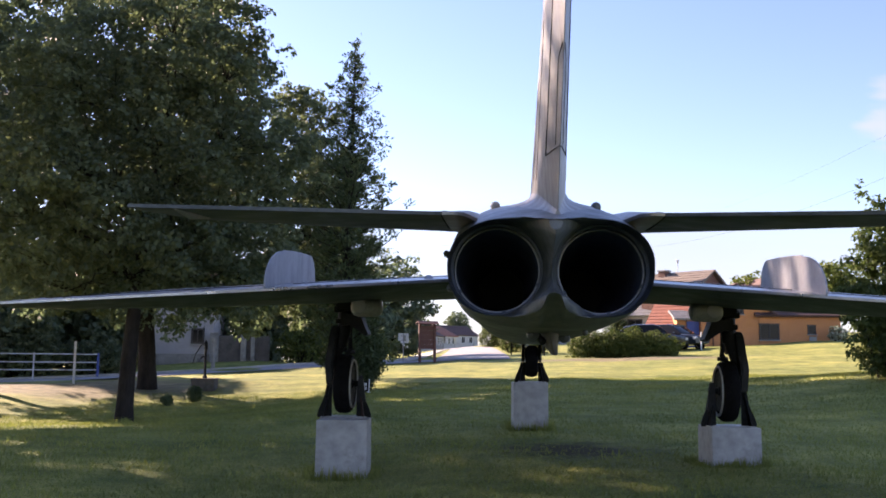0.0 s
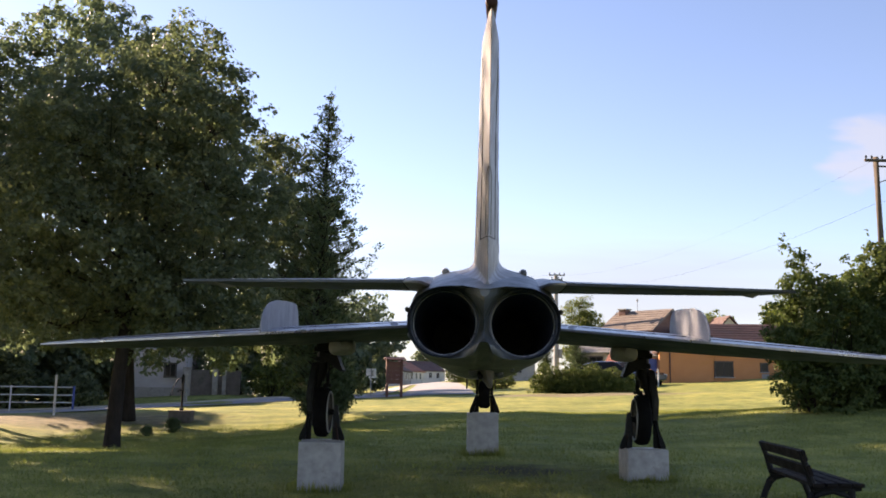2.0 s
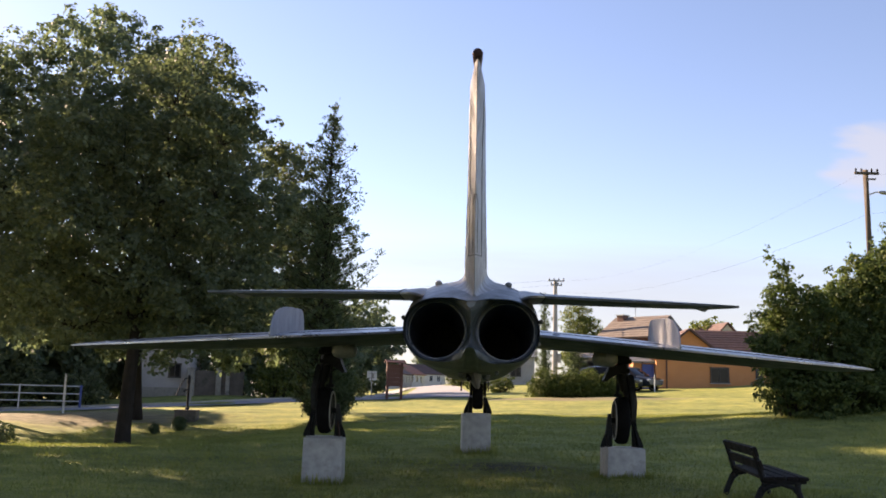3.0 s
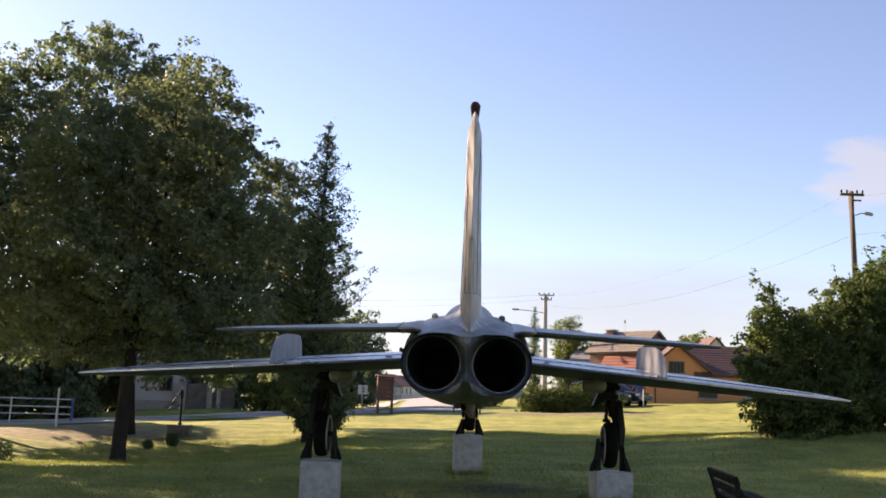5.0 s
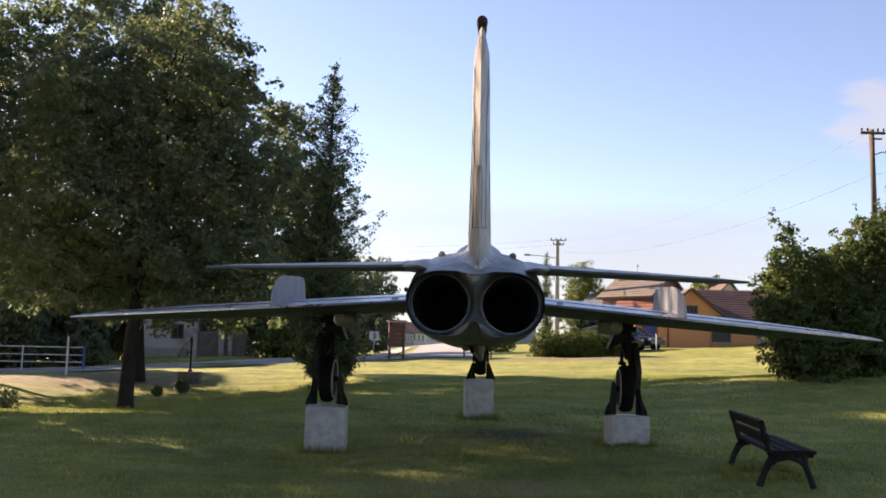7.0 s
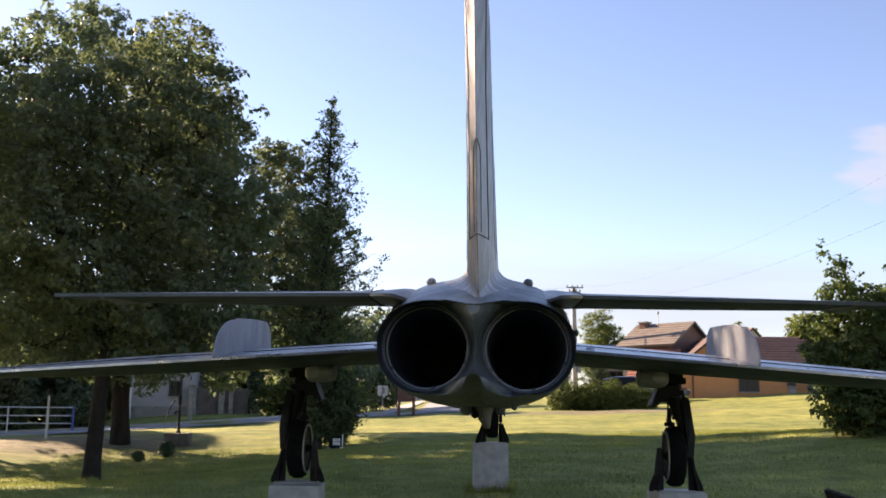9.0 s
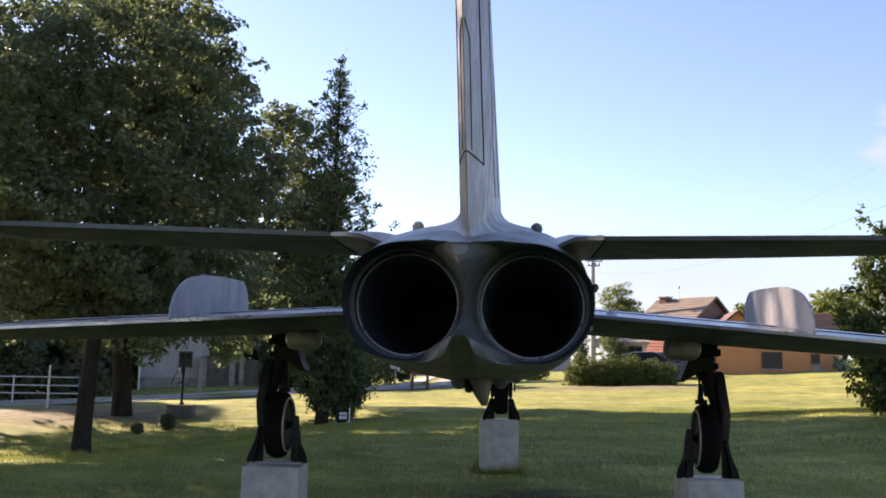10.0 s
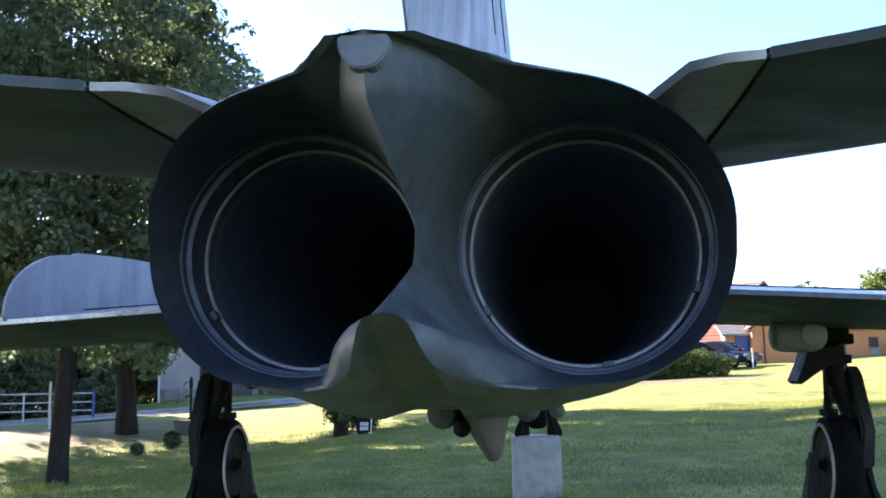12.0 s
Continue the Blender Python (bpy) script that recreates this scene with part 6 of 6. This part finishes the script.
for sx, w in ((-1.25, 0.44), (0.28, 0.3), (0.78, 0.22)):
    part("pillar", slab(bmesh.new(), (sx, -0.08, 0.45), (w, 0.4, 2.1), None, 0.02), M_CONCRAW, gw, "pale pillar")
post(-15.2, 49.2, 1.75, 0.06, M_WHITE, "marker_post", "thin white post at the edge of the lane")


# ---------------------------------------------------------------- cars
def car(x, y, turn, label):
    t = thing("car", pose(x, y, h_at(x, y) + 0.0, 0, 0, turn), label, "car", "parked cars")
    prof = [(-2.2, 0.42, 0.80, 0.82), (-2.15, 0.32, 0.95, 0.88), (-1.5, 0.28, 1.0, 0.92), (0, 0.26, 1.0, 0.93), (1.2, 0.28, 0.98, 0.92), (1.9, 0.32, 0.90, 0.88), (2.2, 0.42, 0.75, 0.78)]
    rings = [[(px, s * w, z) for s, w, z in ((-1, hw * 0.9, lo), (-1, hw, lo + 0.2), (-1, hw * 0.97, hi - 0.06), (-1, hw * 0.86, hi), (1, hw * 0.86, hi), (1, hw * 0.97, hi - 0.06), (1, hw, lo + 0.2), (1, hw * 0.9, lo))] for px, lo, hi, hw in prof]
    part("body", loft(bmesh.new(), rings), M_CAR, t, "dark metallic paint", True)
    cab = [(-2.05, 0.98, 0.97, 0.80), (-1.7, 0.97, 1.40, 0.74), (-1.0, 0.96, 1.58, 0.70), (0.1, 0.96, 1.60, 0.70), (0.45, 0.96, 1.52, 0.71), (1.15, 0.95, 1.02, 0.80)]
    rings = [[(px, s * w, z) for s, w, z in ((-1, 0.86, lo), (-1, hw, hi - 0.03), (-1, hw * 0.85, hi), (1, hw * 0.85, hi), (1, hw, hi - 0.03), (1, 0.86, lo))] for px, lo, hi, hw in cab]
    part("cabin_glass", loft(bmesh.new(), rings), M_PANE, t, "dark car windows", True)
    rings = [[(px, s * w, z) for s, w, z in ((-1, hw, hi - 0.02), (-1, hw * 0.8, hi + 0.03), (1, hw * 0.8, hi + 0.03), (1, hw, hi - 0.02))] for px, lo, hi, hw in cab[1:5]]
    part("car_roof", loft(bmesh.new(), rings), M_CAR, t, "", True)
    for px in (-1.4, 1.35):
        for s in (-1, 1):
            m = Matrix.Translation((px, s * 0.86, 0.34)) @ Matrix.Rotation(radians(90), 4, "X")
            wh = part("wheel", spun(bmesh.new(), [(0.2, -0.11), (0.32, -0.11), (0.345, -0.08), (0.345, 0.08), (0.32, 0.11), (0.2, 0.11)], m, 24), M_RUBBER, t, "", True)
            part("rim", spun(bmesh.new(), [(0.02, -0.09), (0.22, -0.115), (0.22, 0.115), (0.02, 0.09)], m, 20), M_STEEL, wh, "", True)
    for s in (-1, 1):
        part("headlight", slab(bmesh.new(), (2.1, s * 0.66, 0.72), (0.16, 0.32, 0.14), None, 0.03), M_CARLAMP, t, "clear headlight", True)
        part("mirror", slab(bmesh.new(), (0.75, s * 0.98, 1.05), (0.12, 0.2, 0.14), None, 0.03), M_CAR, t, "", True)
    return t


car(12.9, 58.6, -14, "dark grey estate car parked beside the orange house")
car(14.7, 60.4, -50, "dark car parked at the orange house entrance")
post(15.7, 57.6, 1.1, 0.04, M_WHITE, "marker_post", "short white post beside the parked cars")


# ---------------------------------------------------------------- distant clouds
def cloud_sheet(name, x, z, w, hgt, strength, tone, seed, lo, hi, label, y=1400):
    """A far flat sheet of cloud or haze that glows by itself, dense in the middle and ragged at its rim."""
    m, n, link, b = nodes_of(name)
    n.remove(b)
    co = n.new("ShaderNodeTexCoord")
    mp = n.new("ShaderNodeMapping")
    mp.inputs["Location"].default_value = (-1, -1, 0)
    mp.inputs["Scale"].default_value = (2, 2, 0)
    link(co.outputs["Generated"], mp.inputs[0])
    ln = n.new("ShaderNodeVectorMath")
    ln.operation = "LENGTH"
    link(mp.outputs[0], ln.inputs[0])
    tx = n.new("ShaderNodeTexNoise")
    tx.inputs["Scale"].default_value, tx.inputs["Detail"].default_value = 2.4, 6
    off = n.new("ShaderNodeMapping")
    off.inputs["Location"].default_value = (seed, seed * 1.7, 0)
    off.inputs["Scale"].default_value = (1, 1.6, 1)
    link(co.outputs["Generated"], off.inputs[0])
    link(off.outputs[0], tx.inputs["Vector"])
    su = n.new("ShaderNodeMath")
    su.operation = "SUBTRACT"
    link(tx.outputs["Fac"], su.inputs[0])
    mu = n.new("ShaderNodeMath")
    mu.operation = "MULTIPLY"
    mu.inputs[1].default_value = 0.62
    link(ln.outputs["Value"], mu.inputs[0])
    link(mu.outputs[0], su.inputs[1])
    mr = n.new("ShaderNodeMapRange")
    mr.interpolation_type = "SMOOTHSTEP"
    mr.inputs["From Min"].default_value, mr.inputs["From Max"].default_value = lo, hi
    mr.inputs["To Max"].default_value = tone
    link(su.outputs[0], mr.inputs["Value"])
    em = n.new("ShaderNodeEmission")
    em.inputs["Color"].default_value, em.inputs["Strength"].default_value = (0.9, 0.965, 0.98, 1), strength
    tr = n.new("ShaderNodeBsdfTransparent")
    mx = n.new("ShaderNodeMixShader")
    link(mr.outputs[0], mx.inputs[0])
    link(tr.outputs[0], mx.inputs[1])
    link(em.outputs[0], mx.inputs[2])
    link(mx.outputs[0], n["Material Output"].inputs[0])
    v = [(x - w / 2, z - hgt / 2, 0), (x + w / 2, z - hgt / 2, 0), (x + w / 2, z + hgt / 2, 0), (x - w / 2, z + hgt / 2, 0)]
    ob = part(name, (v, [(0, 1, 2, 3)]), m)
    ob.matrix_basis = pose(0, y, 0, 90, 0, 0)
    return tagged(ob, label, "sky", "", "structure")


cloud_sheet("backdrop_cloud", 770, 385, 360, 190, 0.205, 0.6, 3.1, -0.02, 0.25, "small pale cloud high over the roofs")
# added glowing sheet: haze painted over the low sky to set its brightness
cloud_sheet("backdrop_haze_glow", 150, 20, 2800, 560, 0.16, 0.64, 7.7, -0.12, 0.4, "added pale glowing sheet that tones the low sky like haze")


# ---------------------------------------------------------------- grass
def grass():
    rng = np.random.default_rng(5)
    n = 330000
    x = rng.uniform(-10, 13, n)
    y = -4 + 34 * rng.random(n)
    z = height(x, y)
    keep = ~(((np.abs(x + 0.985) < 0.28) & (np.abs(y - 10.38) < 0.3)) | ((np.abs(x - 3.10) < 0.30) & (np.abs(y - 10.38) < 0.3)) | ((np.abs(x - 1.335) < 0.26) & (np.abs(y - 14.2) < 0.26)))
    bare = 1.05 - np.hypot((x - 1.75) / 1.2, (y - 11.8) / 1.1) + 0.35 * np.sin(3.1 * x + 2 * y) * np.sin(4.3 * y - x)
    keep &= ~(rng.random(n) < np.clip(bare * 1.3, 0, 0.8))
    x, y, z = x[keep], y[keep], z[keep]
    # longer tufts that the mower misses round the plinths and trunks
    tufts = []
    for cx, cy, half in ((-0.985, 10.38, 0.29), (3.10, 10.38, 0.30), (1.335, 14.2, 0.265), (-6.86, 20.0, 0.25), (3.75, 6.99, 0.3)):
        a = rng.uniform(0, 2 * np.pi, 900)
        r = half / np.maximum(np.abs(np.cos(a)), np.abs(np.sin(a))) + np.abs(rng.normal(size=900)) * 0.045 + 0.012
        tufts.append(np.stack([cx + r * np.cos(a), cy + r * np.sin(a)], 1))
    tufts = np.concatenate(tufts)
    tall = np.concatenate([np.ones(len(x)), rng.uniform(1.2, 2.8, len(tufts))])
    x, y = np.concatenate([x, tufts[:, 0]]), np.concatenate([y, tufts[:, 1]])
    z = height(x, y)
    n = len(x)
    clump = 0.5 + 0.5 * np.sin(x * 2.3 + 1.3 * np.sin(y * 1.1)) * np.sin(y * 2.1 + np.sin(x * 1.7))
    hh = (0.022 + 0.032 * clump) * rng.uniform(0.5, 1.5, n) * tall
    a = rng.uniform(0, 2 * np.pi, n)
    w = 0.006 * rng.uniform(0.7, 1.6, n)
    base = np.stack([x, y, z - 0.004], 1)
    side = np.stack([np.cos(a) * w, np.sin(a) * w, np.zeros(n)], 1)
    tip = base + np.stack([rng.normal(size=n) * 0.022, rng.normal(size=n) * 0.022, hh], 1)
    v = np.stack([base - side, base + side, tip], 1).reshape(-1, 3)
    me = bpy.data.meshes.new("grass")
    me.vertices.add(3 * n)
    me.vertices.foreach_set("co", v.ravel().astype(np.float32))
    me.loops.add(3 * n)
    me.loops.foreach_set("vertex_index", np.arange(3 * n, dtype=np.int32))
    me.polygons.add(n)
    me.polygons.foreach_set("loop_start", np.arange(0, 3 * n, 3, dtype=np.int32))
    me.update(calc_edges=True)
    me.materials.append(M_BLADE)
    tagged(new("grass", me), "short uneven mown grass blades", "grass", "", "stuff")


grass()
